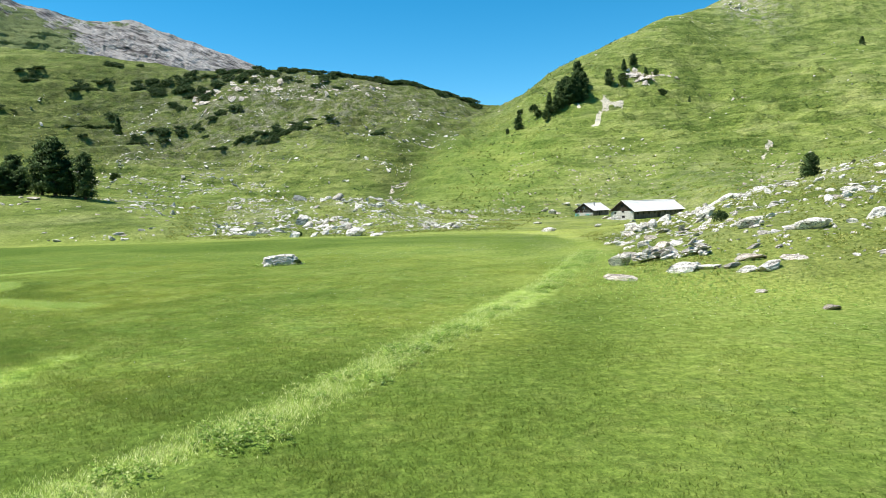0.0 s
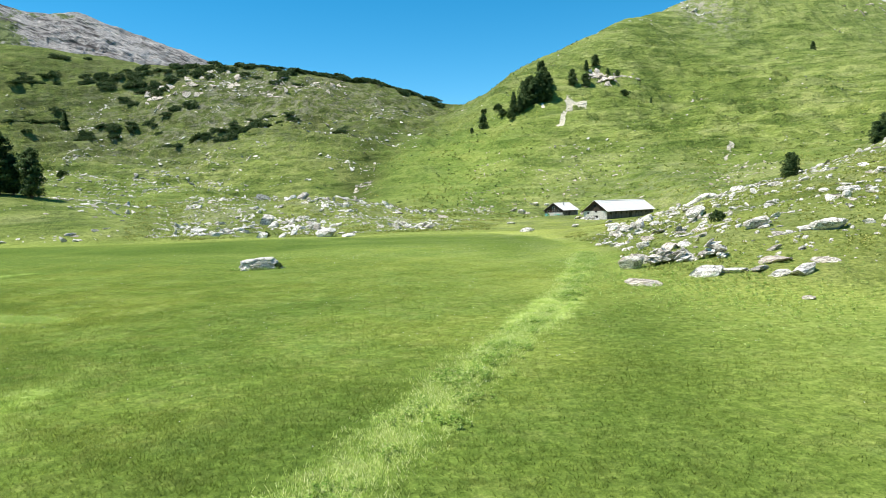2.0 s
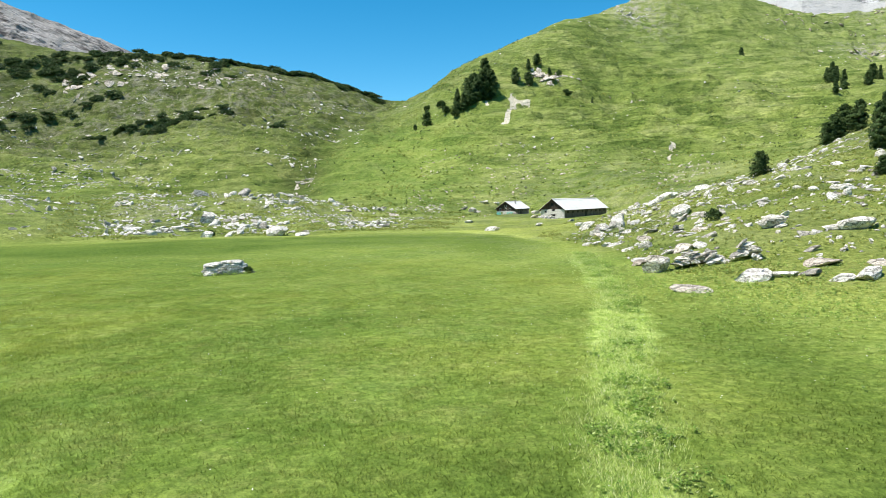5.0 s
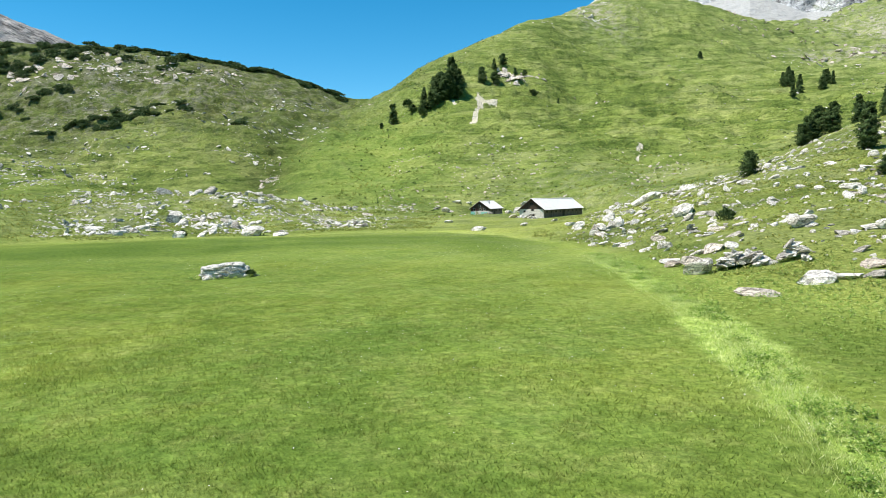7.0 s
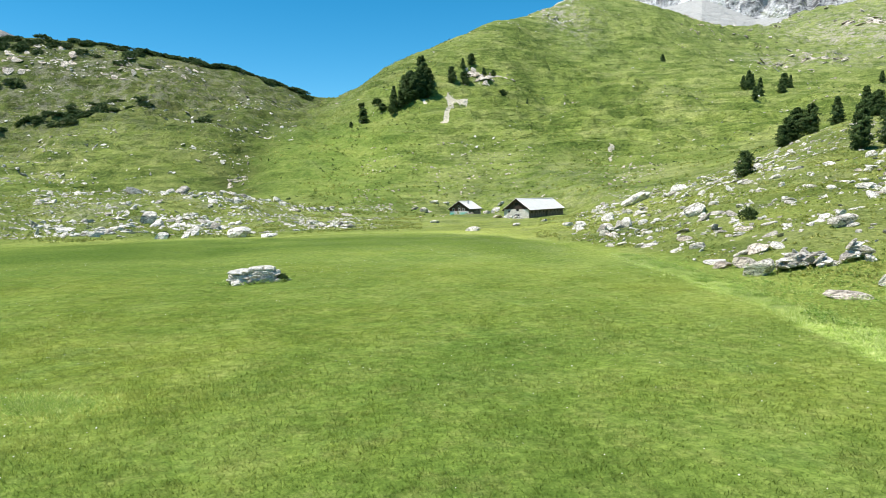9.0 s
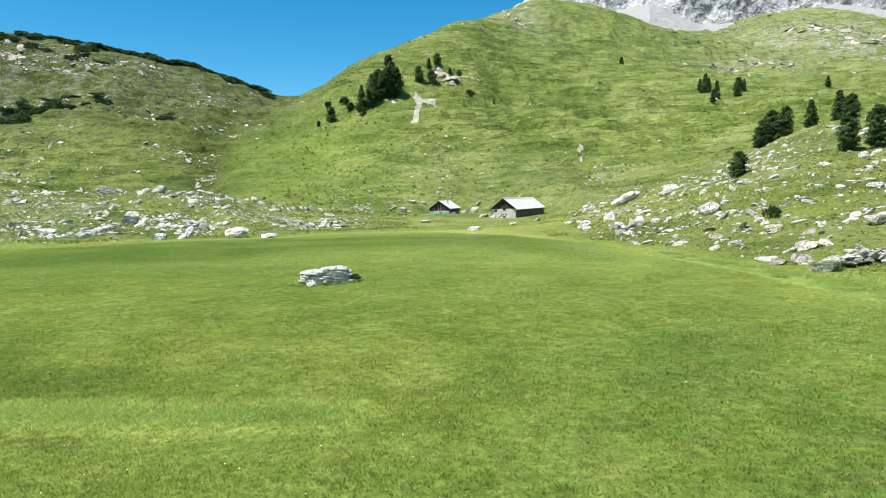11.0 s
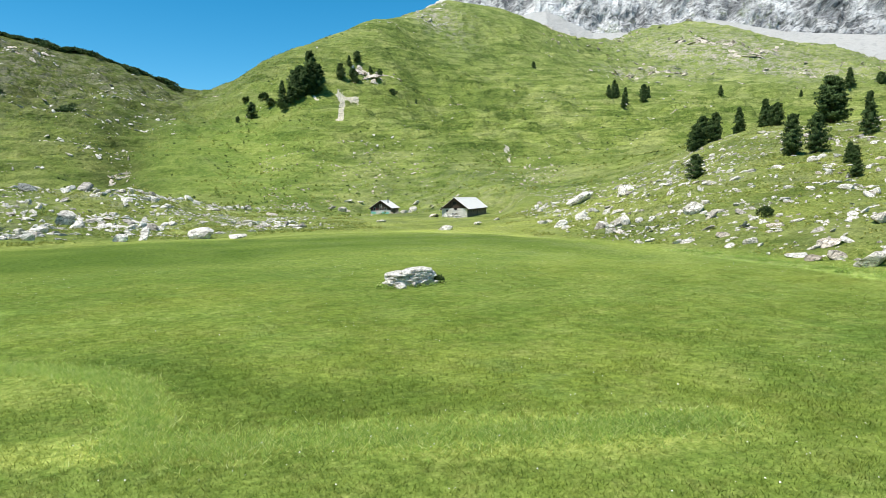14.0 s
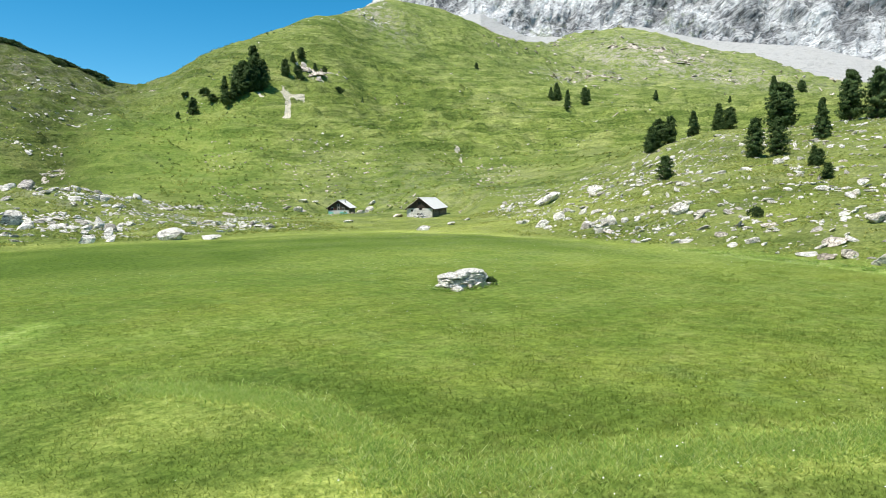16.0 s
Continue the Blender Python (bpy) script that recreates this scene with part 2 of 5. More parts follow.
def cliff_material(name, dark, light, size, turn, layers, turf_at):
    """Far rock faces. layers: (scale, dip, stretch, weight) of each set of beds, chutes and fissures; turf on the ledges."""
    m = Mat(name, 0.9, spec=0.15, coords="World")
    world_co = m.co
    mid = tuple(0.45 * a + 0.55 * b for a, b in zip(dark, light))
    col, bump = None, None
    for k, (scale, dip, stretch, weight) in enumerate(layers):
        m.co = bedded(m, turn, dip, stretch)
        n = m.noise(1 / (scale * size), 8, 0.72)
        if col is None:
            col, bump = m.ramp(n, [(0.42, dark), (0.49, mid), (0.55, light)]), n
        else:
            lo, hi = 1 - 0.75 * weight, 1 + 0.32 * weight
            col = m.mix(1.0, col, m.ramp(n, [(0.38, (lo, lo, lo * 1.02)), (0.47, (0.97, 0.97, 0.97)), (0.6, (hi, hi, hi))]), "MULTIPLY")
            bump = m.math("ADD", bump, m.math("MULTIPLY", n, 0.6))
    # pale chutes where debris runs down
    m.co = bedded(m, turn, layers[0][1] + 20, (1, 1, 0.35))
    chute = m.math("ABSOLUTE", m.math("SUBTRACT", m.noise(1 / (26 * size), 5, 0.6), 0.5))
    col = m.mix(m.ramp(chute, [(0.004, (0.8, 0.8, 0.8)), (0.022, (0, 0, 0))]), col, tuple(1.04 * c for c in light))
    m.co = world_co
    turf = m.math("ADD", m.attr("turf"), m.math("MULTIPLY", m.math("SUBTRACT", m.noise(1 / (7 * size), 8, 0.75), 0.5), 1.6))
    col = m.mix(m.ramp(turf, [(0.44, (0, 0, 0)), (0.56, (turf_at, turf_at, turf_at))]), col, m.ramp(m.noise(1 / (2 * size), 5, 0.7), [(0.35, (0.12, 0.16, 0.05)), (0.65, (0.24, 0.29, 0.1))]))
    return m.done(col, bump, 1.0, 2.5 * size)


CLIFF = cliff_material("far_grey_cliff", (0.22, 0.225, 0.232), (0.66, 0.66, 0.665), 5, 52, ((30, 24, (1, 1, 0.6), 1), (9, 50, (1.6, 1, 0.4), 0.5), (3.2, 12, (1.5, 1, 0.5), 0.9), (1.0, -20, (1, 1, 0.8), 0.8)), 0.5)
CLIFF_BROWN = cliff_material("far_brown_grey_cliff", (0.13, 0.115, 0.11), (0.5, 0.465, 0.44), 4, -25, ((13, 28, (0.4, 1, 1.3), 1), (5, 24, (0.22, 1, 1.5), 0.9), (2.2, 62, (1.2, 1, 0.4), 0.6), (0.8, 30, (0.6, 1, 1.2), 0.7)), 0.95)
SCREE = rock_material("pale_scree", (0.3, 0.305, 0.315), (0.46, 0.465, 0.475), 0.05, False)
NEEDLE = leaf_material("pine_needles", [(0.0, (0.036, 0.07, 0.023)), (0.6, (0.062, 0.115, 0.033)), (1.0, (0.11, 0.175, 0.052))], 0.7, 0.2)
DWARF = leaf_material("dwarf_pine_needles", [(0.0, (0.03, 0.056, 0.016)), (0.6, (0.06, 0.1, 0.028)), (1.0, (0.11, 0.155, 0.046))], 0.7, 0.2)
HERB = leaf_material("herb_leaves", [(0.0, (0.13, 0.25, 0.04)), (0.5, (0.31, 0.47, 0.09)), (0.85, (0.5, 0.6, 0.17)), (1.0, (0.7, 0.76, 0.36))], 0.6, 0.5)
def sward_material():
    """Meadow blades: the greens of the patch they grow in, each blade a little lighter or darker."""
    m = Mat("meadow_blades", 0.65, spec=0.1, coords="World")
    fine, clump, mid, big = m.noise(2.6, 8, 0.78), m.noise(0.9, 6, 0.7), m.noise(0.28, 6, 0.68), m.noise(0.05, 5, 0.6)
    col = damp_tints(m, meadow_colour(m, fine, clump, mid, big), fine, clump)
    own = m.ramp(m.island(), [(0.0, (0.82, 0.85, 0.78)), (0.5, (1.0, 1.02, 0.93)), (0.85, (1.22, 1.2, 1.14)), (1.0, (1.6, 1.5, 1.5))])
    col = m.mix(1.0, col, own, "MULTIPLY")
    m.done(col)
    tr = m.n.new("ShaderNodeBsdfTranslucent")
    m.l.new(col, tr.inputs[0])
    ms = m.n.new("ShaderNodeMixShader")
    ms.inputs[0].default_value = 0.5
    m.l.new(m.b.outputs[0], ms.inputs[1])
    m.l.new(tr.outputs[0], ms.inputs[2])
    m.l.new(ms.outputs[0], m.n["Material Output"].inputs[0])
    return m.m


BLADE = sward_material()
PALE_BLADE = leaf_material("pale_grass_blades", [(0.0, (0.2, 0.34, 0.05)), (0.4, (0.42, 0.55, 0.14)), (0.75, (0.62, 0.71, 0.26)), (1.0, (0.86, 0.88, 0.52))], 0.6, 0.5)
TURF = leaf_material("yellow_green_turf", [(0.0, (0.16, 0.21, 0.035)), (0.5, (0.33, 0.36, 0.075)), (1.0, (0.58, 0.56, 0.19))], 0.7, 0.3)
HEATH = leaf_material("heath_leaves", [(0.0, (0.1, 0.155, 0.03)), (0.5, (0.2, 0.26, 0.05)), (1.0, (0.33, 0.37, 0.09))], 0.7, 0.25)
PETAL = plain("white_petals", (0.7, 0.7, 0.66), (0.85, 0.85, 0.8), 30, 0.6)
BARK = plain("bark", (0.05, 0.035, 0.025), (0.13, 0.1, 0.075), 8, 0.95)
SIDING = plain("grey_brown_side_boards", (0.1, 0.082, 0.066), (0.22, 0.19, 0.16), 3, 0.85, stretch=(1, 1, 8), per_object=0.5)
WOOD = plain("weathered_dark_wood", (0.035, 0.024, 0.018), (0.11, 0.08, 0.06), 3, 0.85, stretch=(1, 1, 8), per_object=0.5)
ROOFING = plain("sun_bleached_roofing", (0.74, 0.715, 0.68), (0.9, 0.875, 0.835), 1.6, 0.85, stretch=(1, 1, 1), per_object=0.1)
PLASTER = plain("whitewashed_stone", (0.4, 0.36, 0.32), (0.84, 0.8, 0.74), 2.2, 0.9, bump=0.7, dist=0.05)
DARK = plain("dark_opening", (0.008, 0.008, 0.008), (0.016, 0.016, 0.015), 3, 0.6)
TEAL = plain("turquoise_painted_board", (0.16, 0.46, 0.38), (0.26, 0.62, 0.52), 3, 0.6)
RED = plain("red_painted_wood", (0.12, 0.03, 0.028), (0.2, 0.05, 0.045), 4, 0.7)
CONCRETE = plain("rough_concrete", (0.3, 0.29, 0.27), (0.5, 0.48, 0.45), 4, 0.9)

# ---------------------------------------------------------------- terrain
TAB = np.random.RandomState(7).rand(256, 256)


def vnoise(x, y):
    xi, yi = np.floor(x).astype(int), np.floor(y).astype(int)
    fx, fy = x - xi, y - yi
    fx, fy = fx * fx * (3 - 2 * fx), fy * fy * (3 - 2 * fy)
    a, b = TAB[xi % 256, yi % 256], TAB[(xi + 1) % 256, yi % 256]
    c, d = TAB[xi % 256, (yi + 1) % 256], TAB[(xi + 1) % 256, (yi + 1) % 256]
    return (a * (1 - fx) + b * fx) * (1 - fy) + (c * (1 - fx) + d * fx) * fy


def fbm(x, y, size, octaves=4, gain=0.5):
    """Smooth noise from -1 to 1 whose largest lumps are size metres apart."""
    total, amp, norm, f = 0.0, 1.0, 0.0, 1.0 / size
    for k in range(octaves):
        total = total + amp * (2 * vnoise(x * f + 17.3 * k, y * f + 5.1 * k) - 1)
        norm, amp, f = norm + amp, amp * gain, f * 2.03
    return total / norm


HUB = (-21.0, 20.0)
SLOPES = []


def slope(az, *knots):
    """The valley side at a bearing: distance from the hub and height of meadow edge, foot, bench, mid-slope, shoulder, ridge, back."""
    SLOPES.append((az, knots))


slope(-180, (90, 0), (150, 6), (250, 20), (350, 40), (600, 90), (1000, 160), (1400, 120))
slope(-90, (140, 0), (200, 5), (300, 15), (420, 40), (500, 80), (700, 150), (1000, 110))
slope(-60, (140, 0), (200, 5), (300, 12), (400, 36), (480, 74), (600, 143), (900, 100))
slope(-34, (135, 0), (195, 12.5), (300, 15), (400, 42), (480, 76), (560, 134), (800, 90))
slope(-28, (130, 0), (190, 12), (300, 14), (400, 40), (470, 76), (540, 128), (800, 90))
slope(-20, (120, 0), (185, 8), (300, 13), (390, 32), (460, 76), (500, 113), (750, 80))
slope(-13.5, (116, 0), (165, 2.5), (192, 8), (320, 15), (410, 64), (490, 112), (700, 80))
slope(-8, (115, 0), (160, 1.8), (197, 9.8), (270, 7), (390, 58), (480, 107), (700, 70))
slope(-1.3, (118, -0.2), (155, 0.9), (195, 9.2), (258, 7), (385, 57), (480, 102), (700, 60))
slope(2.7, (122, -0.3), (150, 0.2), (195, 6), (250, 8), (375, 53), (480, 93), (650, 60))
slope(6.8, (125, 0), (160, 0.5), (210, 4), (260, 11.5), (347, 40), (480, 79), (650, 50))
slope(10, (125, 0), (170, 1), (215, 4), (270, 13), (347, 46), (450, 79), (650, 50))
slope(13.2, (125, 0), (170, 0.8), (215, 2), (270, 18), (345, 54), (450, 97), (650, 60))
slope(17.5, (122, 0), (170, 0.8), (222, 1.2), (275, 19), (338, 54), (450, 110), (700, 90))
slope(22.9, (110, 0), (165, 0.9), (222, 1.6), (270, 15), (365, 64), (500, 139), (750, 150))
slope(27, (95, 0), (161, 1.2), (218, 4.5), (254, 14.6), (400, 64), (650, 190), (850, 150))
slope(29.7, (86, 0), (158, 2), (215, 7.5), (270, 18), (440, 78), (680, 203), (900, 160))
slope(33.6, (75, 0), (150, 4), (215, 9), (300, 24), (506, 100), (700, 200), (900, 170))
slope(37, (66, 0), (140, 6.8), (210, 10), (310, 27), (530, 103), (740, 194), (930, 190))
slope(39.8, (60, 0), (130, 8), (200, 12), (320, 30), (550, 102), (800, 188), (1000, 200))
slope(45, (52, 0), (121, 9.5), (178, 18), (300, 26), (617, 105), (1200, 278), (1500, 250))
slope(49.3, (48, 0), (126, 11.5), (175, 22.7), (290, 26), (650, 108), (1200, 293), (1500, 260))
slope(52.6, (47, 0), (127, 12.5), (172, 22.3), (290, 25), (650, 104), (1200, 278), (1500, 240))
slope(56.4, (46, 0), (127, 13.5), (170, 22.3), (290, 25), (650, 99), (1200, 243), (1500, 220))
slope(60.5, (46, 0), (127, 14), (168, 23.3), (290, 27), (650, 94), (1200, 222), (1500, 200))
slope(65.5, (48, 0), (127, 15), (168, 24), (290, 28), (650, 84), (1200, 170), (1500, 150))
slope(72, (50, 0), (127, 16), (170, 25), (290, 30), (650, 80), (1200, 165), (1500, 150))
slope(95, (55, 0), (127, 16), (180, 26), (300, 34), (650, 90), (1200, 180), (1500, 150))
slope(180, (90, 0), (150, 6), (250, 20), (350, 40), (600, 90), (1000, 160), (1400, 120))

# a table of smooth heights over bearing and distance
T_AZ = np.arange(-180, 180.01, 0.5)
T_LN = np.arange(math.log(8), math.log(4600), 0.012)


def blur(a, sigma, axis):
    n = int(3 * sigma)
    k = np.exp(-0.5 * (np.arange(-n, n + 1) / sigma) ** 2)
    pad = [(0, 0), (0, 0)]
    pad[axis] = (n, n)
    p = np.pad(a, pad, "edge")
    return sum(w * np.take(p, np.arange(i, i + a.shape[axis]), axis) for i, w in enumerate(k / k.sum()))


def height_table():
    s_az = np.array([s[0] for s in SLOPES])
    knots = np.array([s[1] for s in SLOPES], float)
    rows = []
    rr = np.exp(T_LN)
    for az in T_AZ:
        r = [np.interp(az, s_az, knots[:, k, 0]) for k in range(7)]
        z = [np.interp(az, s_az, knots[:, k, 1]) for k in range(7)]
        z[5] *= 1.04          # the smoothing below rounds the crest off
        rows.append(np.interp(rr, [0, *r, 3000, 5000], [0, *z, z[-1] * 0.6, 0]))
    return blur(blur(np.array(rows), 2.2, 0), 2.4, 1)


TABLE = height_table()


def polar(x, y):
    dx, dy = x - HUB[0], y - HUB[1]
    return np.degrees(np.arctan2(dx, dy)), np.maximum(np.hypot(dx, dy), 8.0)


def smooth01(v, a, b):
    t = np.clip((v - a) / (b - a), 0, 1)
    return t * t * (3 - 2 * t)


def base_height(x, y):
    az, r = polar(x, y)
    u, v = (az + 180) / 0.5, (np.log(r) - T_LN[0]) / 0.012
    u, v = np.clip(u, 0, len(T_AZ) - 1.001), np.clip(v, 0, len(T_LN) - 1.001)
    i, j = u.astype(int), v.astype(int)
    a, b = u - i, v - j
    return (TABLE[i, j] * (1 - a) + TABLE[i + 1, j] * a) * (1 - b) + (TABLE[i, j + 1] * (1 - a) + TABLE[i + 1, j + 1] * a) * b


SLOPE_AZ = np.array([s[0] for s in SLOPES], float)
SLOPE_EDGE = np.array([s[1][0][0] for s in SLOPES], float)
SLOPE_CREST = np.array([s[1][5][0] for s in SLOPES], float)


def edge_at(az):
    return np.interp(az, SLOPE_AZ, SLOPE_EDGE)


def terraces(z, x, y, step, sharp):
    """Breaks an even slope into uneven benches: what to add to the height z."""
    u = z / step + 1.5 * fbm(x + 13, y - 57, step * 9.0, 3) + 0.5 * fbm(x - 31, y + 22, step * 2.6, 3)
    f = u - np.floor(u)
    return step * sharp * (smooth01(f, 0.55, 0.95) - f + 0.25)


# the ditch through the meadow, with lush grass on both banks
DITCH = [(-30, 2), (-14, 8), (-8, 14), (-5, 18.6), (-1.2, 28), (3.6, 38.2), (8, 49), (12.4, 62), (17.8, 79), (24, 100), (30, 125)]
BARN_PAD = [(47.5, 174.1), (71, 199.5)]
HUT_PAD = [(47, 217.5), (55.5, 229.5)]
GULLY = [(34, 486), (18, 430), (-1, 380), (-14, 330), (-20.5, 300), (-18.5, 284)]
SCAR = [[(98.2, 357.8), (93.5, 360.0), (90.4, 361.6)], [(91.4, 360.4), (88.5, 352), (84.0, 341), (81, 334), (77.3, 328.4)], [(75.2, 357), (74.2, 349)]]
FOOTPATH = [(127.6, 256), (129, 263), (135, 270), (136, 276), (141.5, 281), (139, 288), (143, 296), (146, 301)]
RIM = [(-40.6, 59.6), (-39.2, 58.4), (-38, 56.8), (-36.9, 55.0), (-36.6, 53.4), (-36.6, 50.4), (-37.6, 48.4)]
SWALE = [(-46, 54), (-41, 49.6), (-37.2, 48.6), (-35.1, 47.5), (-33.2, 47), (-30.6, 45.5), (-28.2, 44.3), (-26.5, 43.5), (-23.1, 42.4)]
DAMP = [[(-43.8, 55.4), (-42.6, 57.6), (-41.4, 59.0), (-40.3, 59.7)], [(-37.3, 58.3), (-35.5, 56.2), (-34.4, 52.6), (-32.6, 50.2), (-30, 48.7)]]
PALE_TRAIL = [(-47, 66), (-44.6, 68.4), (-43.2, 70.6), (-41.7, 74)]


def from_line(x, y, line):
    best = np.full(np.shape(x), 1e9)
    for (ax, ay), (bx, by) in zip(line, line[1:]):
        t = np.clip(((x - ax) * (bx - ax) + (y - ay) * (by - ay)) / ((bx - ax) ** 2 + (by - ay) ** 2), 0, 1)
        best = np.minimum(best, np.hypot(x - ax - t * (bx - ax), y - ay - t * (by - ay)))
    return best


def ground_z(x, y):
    """Height of the ground, with hummocks."""
    x, y = np.asarray(x, float), np.asarray(y, float)
    az, r = polar(x, y)
    on_slope = smooth01(r / edge_at(az), 0.97, 1.25)
    far = smooth01(r, 200, 420)
    z = base_height(x, y)
    z = z + 0.05 * fbm(x, y, 5.0, 3) + 0.10 * fbm(x + 90, y, 17.0, 2)
    z = z + on_slope * (0.45 * fbm(x, y + 40, 9.0, 4) + 0.5 * fbm(x - 70, y, 26.0, 3))
    crest = np.interp(az, SLOPE_AZ, SLOPE_CREST)
    far = far * (1 - 0.75 * np.exp(-(((r - crest) / 50) ** 2)))
    z = z + far * on_slope * (8.5 * fbm(x + 300, y, 72.0, 5) + 3.0 * fbm(x, y - 500, 140.0, 2))
    lateral = np.radians(az) * 400
    banks = np.abs(fbm(lateral * 0.4 + 0.3 * r, r + 0.25 * lateral, 34.0, 5, 0.55))
    humps = fbm(x + 15, y + 80, 24.0, 5, 0.6)
    z = z + far * on_slope * (13.0 * (0.3 - banks) + 4.5 * humps)
    benchy = smooth01(fbm(x - 210, y + 130, 90.0, 3), -0.35, 0.3)
    z = z + far * on_slope * (0.35 + 0.65 * benchy) * (terraces(z, x, y, 8.0, 1.0) + terraces(z + 3, x + 70, y, 3.1, 0.9))
    z = z + far * on_slope * 0.8 * fbm(x + 41, y - 17, 9.0, 3, 0.6)
    knoll = np.exp(-0.5 * (((az + 3) / 9) ** 2 + ((r - 175) / 28) ** 2))
    z = z + knoll * (1.8 * fbm(x + 7, y + 3, 15.0, 4, 0.55) + 1.1 * (0.3 - np.abs(fbm(x - 12, y + 9, 11.0, 4, 0.6))))
    flank = smooth01(r, 70, 100) * (1 - smooth01(r, 190, 240)) * smooth01(az, 26, 34) * (1 - smooth01(az, 75, 90))
    z = z + flank * (0.5 * fbm(x + 3, y + 61, 6.0, 4, 0.6) + terraces(z, x, y, 2.4, 0.3))
    gully = np.minimum(from_line(x, y, GULLY), 60)
    z = z - 6.0 * np.exp(-0.5 * (gully / 9.0) ** 2) * smooth01(r, 240, 290) * (1 - smooth01(r, 440, 480))
    for pad, level, near, wide in ((BARN_PAD, 1.0, 6.5, 17.0), (HUT_PAD, 1.0, 6.0, 14.0)):
        w = 1 - smooth01(from_line(x, y, pad), near, wide)
        z = z * (1 - w) + (level + 0.25 * fbm(x, y, 6.0, 3)) * w
    return z


def gz(x, y):
    return float(ground_z(np.array([x]), np.array([y]))[0])


def on(az, r):
    """A place on the plan by bearing and distance from the hub."""
    return HUB[0] + r * math.sin(radians(az)), HUB[1] + r * math.cos(radians(az))


def spot(x, y, cx, cy, rx, ry, turn=0.0):
    c, s = math.cos(radians(turn)), math.sin(radians(turn))
    dx, dy = x - cx, y - cy
    return np.exp(-0.5 * (((c * dx + s * dy) / rx) ** 2 + ((c * dy - s * dx) / ry) ** 2))


def damp_masks(x, y):
    """Where the meadow grows lush, yellow or deep green."""
    az, r = polar(x, y)
    wob = fbm(x, y, 7.0, 3)
    ragged = 0.9 * wob + 0.5 * fbm(x, y, 2.0, 3)
    swale, rim = from_line(x, y, SWALE), from_line(x, y, RIM)
    damp = np.maximum.reduce([1 - smooth01(from_line(x, y, q) + 0.6 * ragged, 0.25, wide) for q, wide in zip(DAMP, (1.2, 2.6))])
    rel = r / edge_at(az)
    rind = smooth01(rel + 0.03 * wob, 0.58, 0.78) * (1 - smooth01(rel + 0.03 * wob, 0.94, 0.99)) * smooth01(-az, -34, -22) * (r > 60)
    return {
        "lush": np.clip((1.0 - smooth01(from_line(x, y, DITCH) + ragged, 0.4, 1.5)) * (1 - smooth01(r, 45, 75)) * 0.9 + 0.9 * spot(x, y, -16.3, 24.5, 0.7, 2.4)
                        + 0.6 * (1 - smooth01(from_line(x, y, PALE_TRAIL) + 0.7 * ragged, 0.3, 1.6)) + 0.22 * spot(x, y, -36, 68, 4.5, 1.3, 10) + 0.3 * (1 - smooth01(np.abs(swale - 0.3) + 0.5 * ragged, 0.1, 0.7)), 0, 1),
        "yellow": np.clip(0.55 * (1 - smooth01(swale + 0.9 * ragged, 0.4, 1.6)) + 0.7 * (1 - smooth01(rim + 0.6 * ragged, 0.3, 1.3)) + 0.4 * spot(x, y, -40.6, 55.6, 2.4, 2.2) + 0.2 * spot(x, y, -33, 43, 6, 2.2, -28)
                          + 0.4 * spot(x, y, -4, 136, 60, 4, -4) + 0.4 * spot(x, y, -70, 130, 40, 4, -12) + 0.55 * spot(x, y, *on(27, 118), 16, 10) + 0.35 * spot(x, y, -52, 100, 22, 3, -14) + 0.45 * spot(x, y, 22, 47, 11, 9) + 0.1 * spot(x, y, 10, 22, 8, 9)
                          + 0.55 * spot(x, y, *on(46, 92), 42, 34) * (0.6 + 0.8 * wob) + 0.5 * spot(x, y, *on(25, 150), 32, 20) * (0.7 + 0.8 * wob) + 0.35 * spot(x, y, *on(2, 165), 50, 26) * (0.6 + wob), 0, 1) * (r < 215),
        "deep": np.clip(0.9 * rind * (0.75 + 0.45 * wob) + 0.3 * spot(x, y, -45, 90, 40, 25) + 0.6 * spot(x, y, 6, 30, 2.2, 12, -22) + 0.55 * damp + 0.5 * spot(x, y, -41.0, 51.8, 1.6, 1.1) + 0.7 * spot(x, y, -25, 42.9, 0.9, 0.5, -30)
                        + 0.7 * spot(x, y, -19.2, 33.5, 1.1, 0.8) + 0.3 * spot(x, y, -11.6, 34, 1.0, 5.0) + 0.5 * spot(x, y, -6, 23, 2.4, 5, -25) + 0.35 * spot(x, y, 9, 15, 9, 7) + 0.35 * spot(x, y, -9, 14, 6, 6) + 0.4 * spot(x, y, -45, 50, 3, 2), 0, 1),
    }


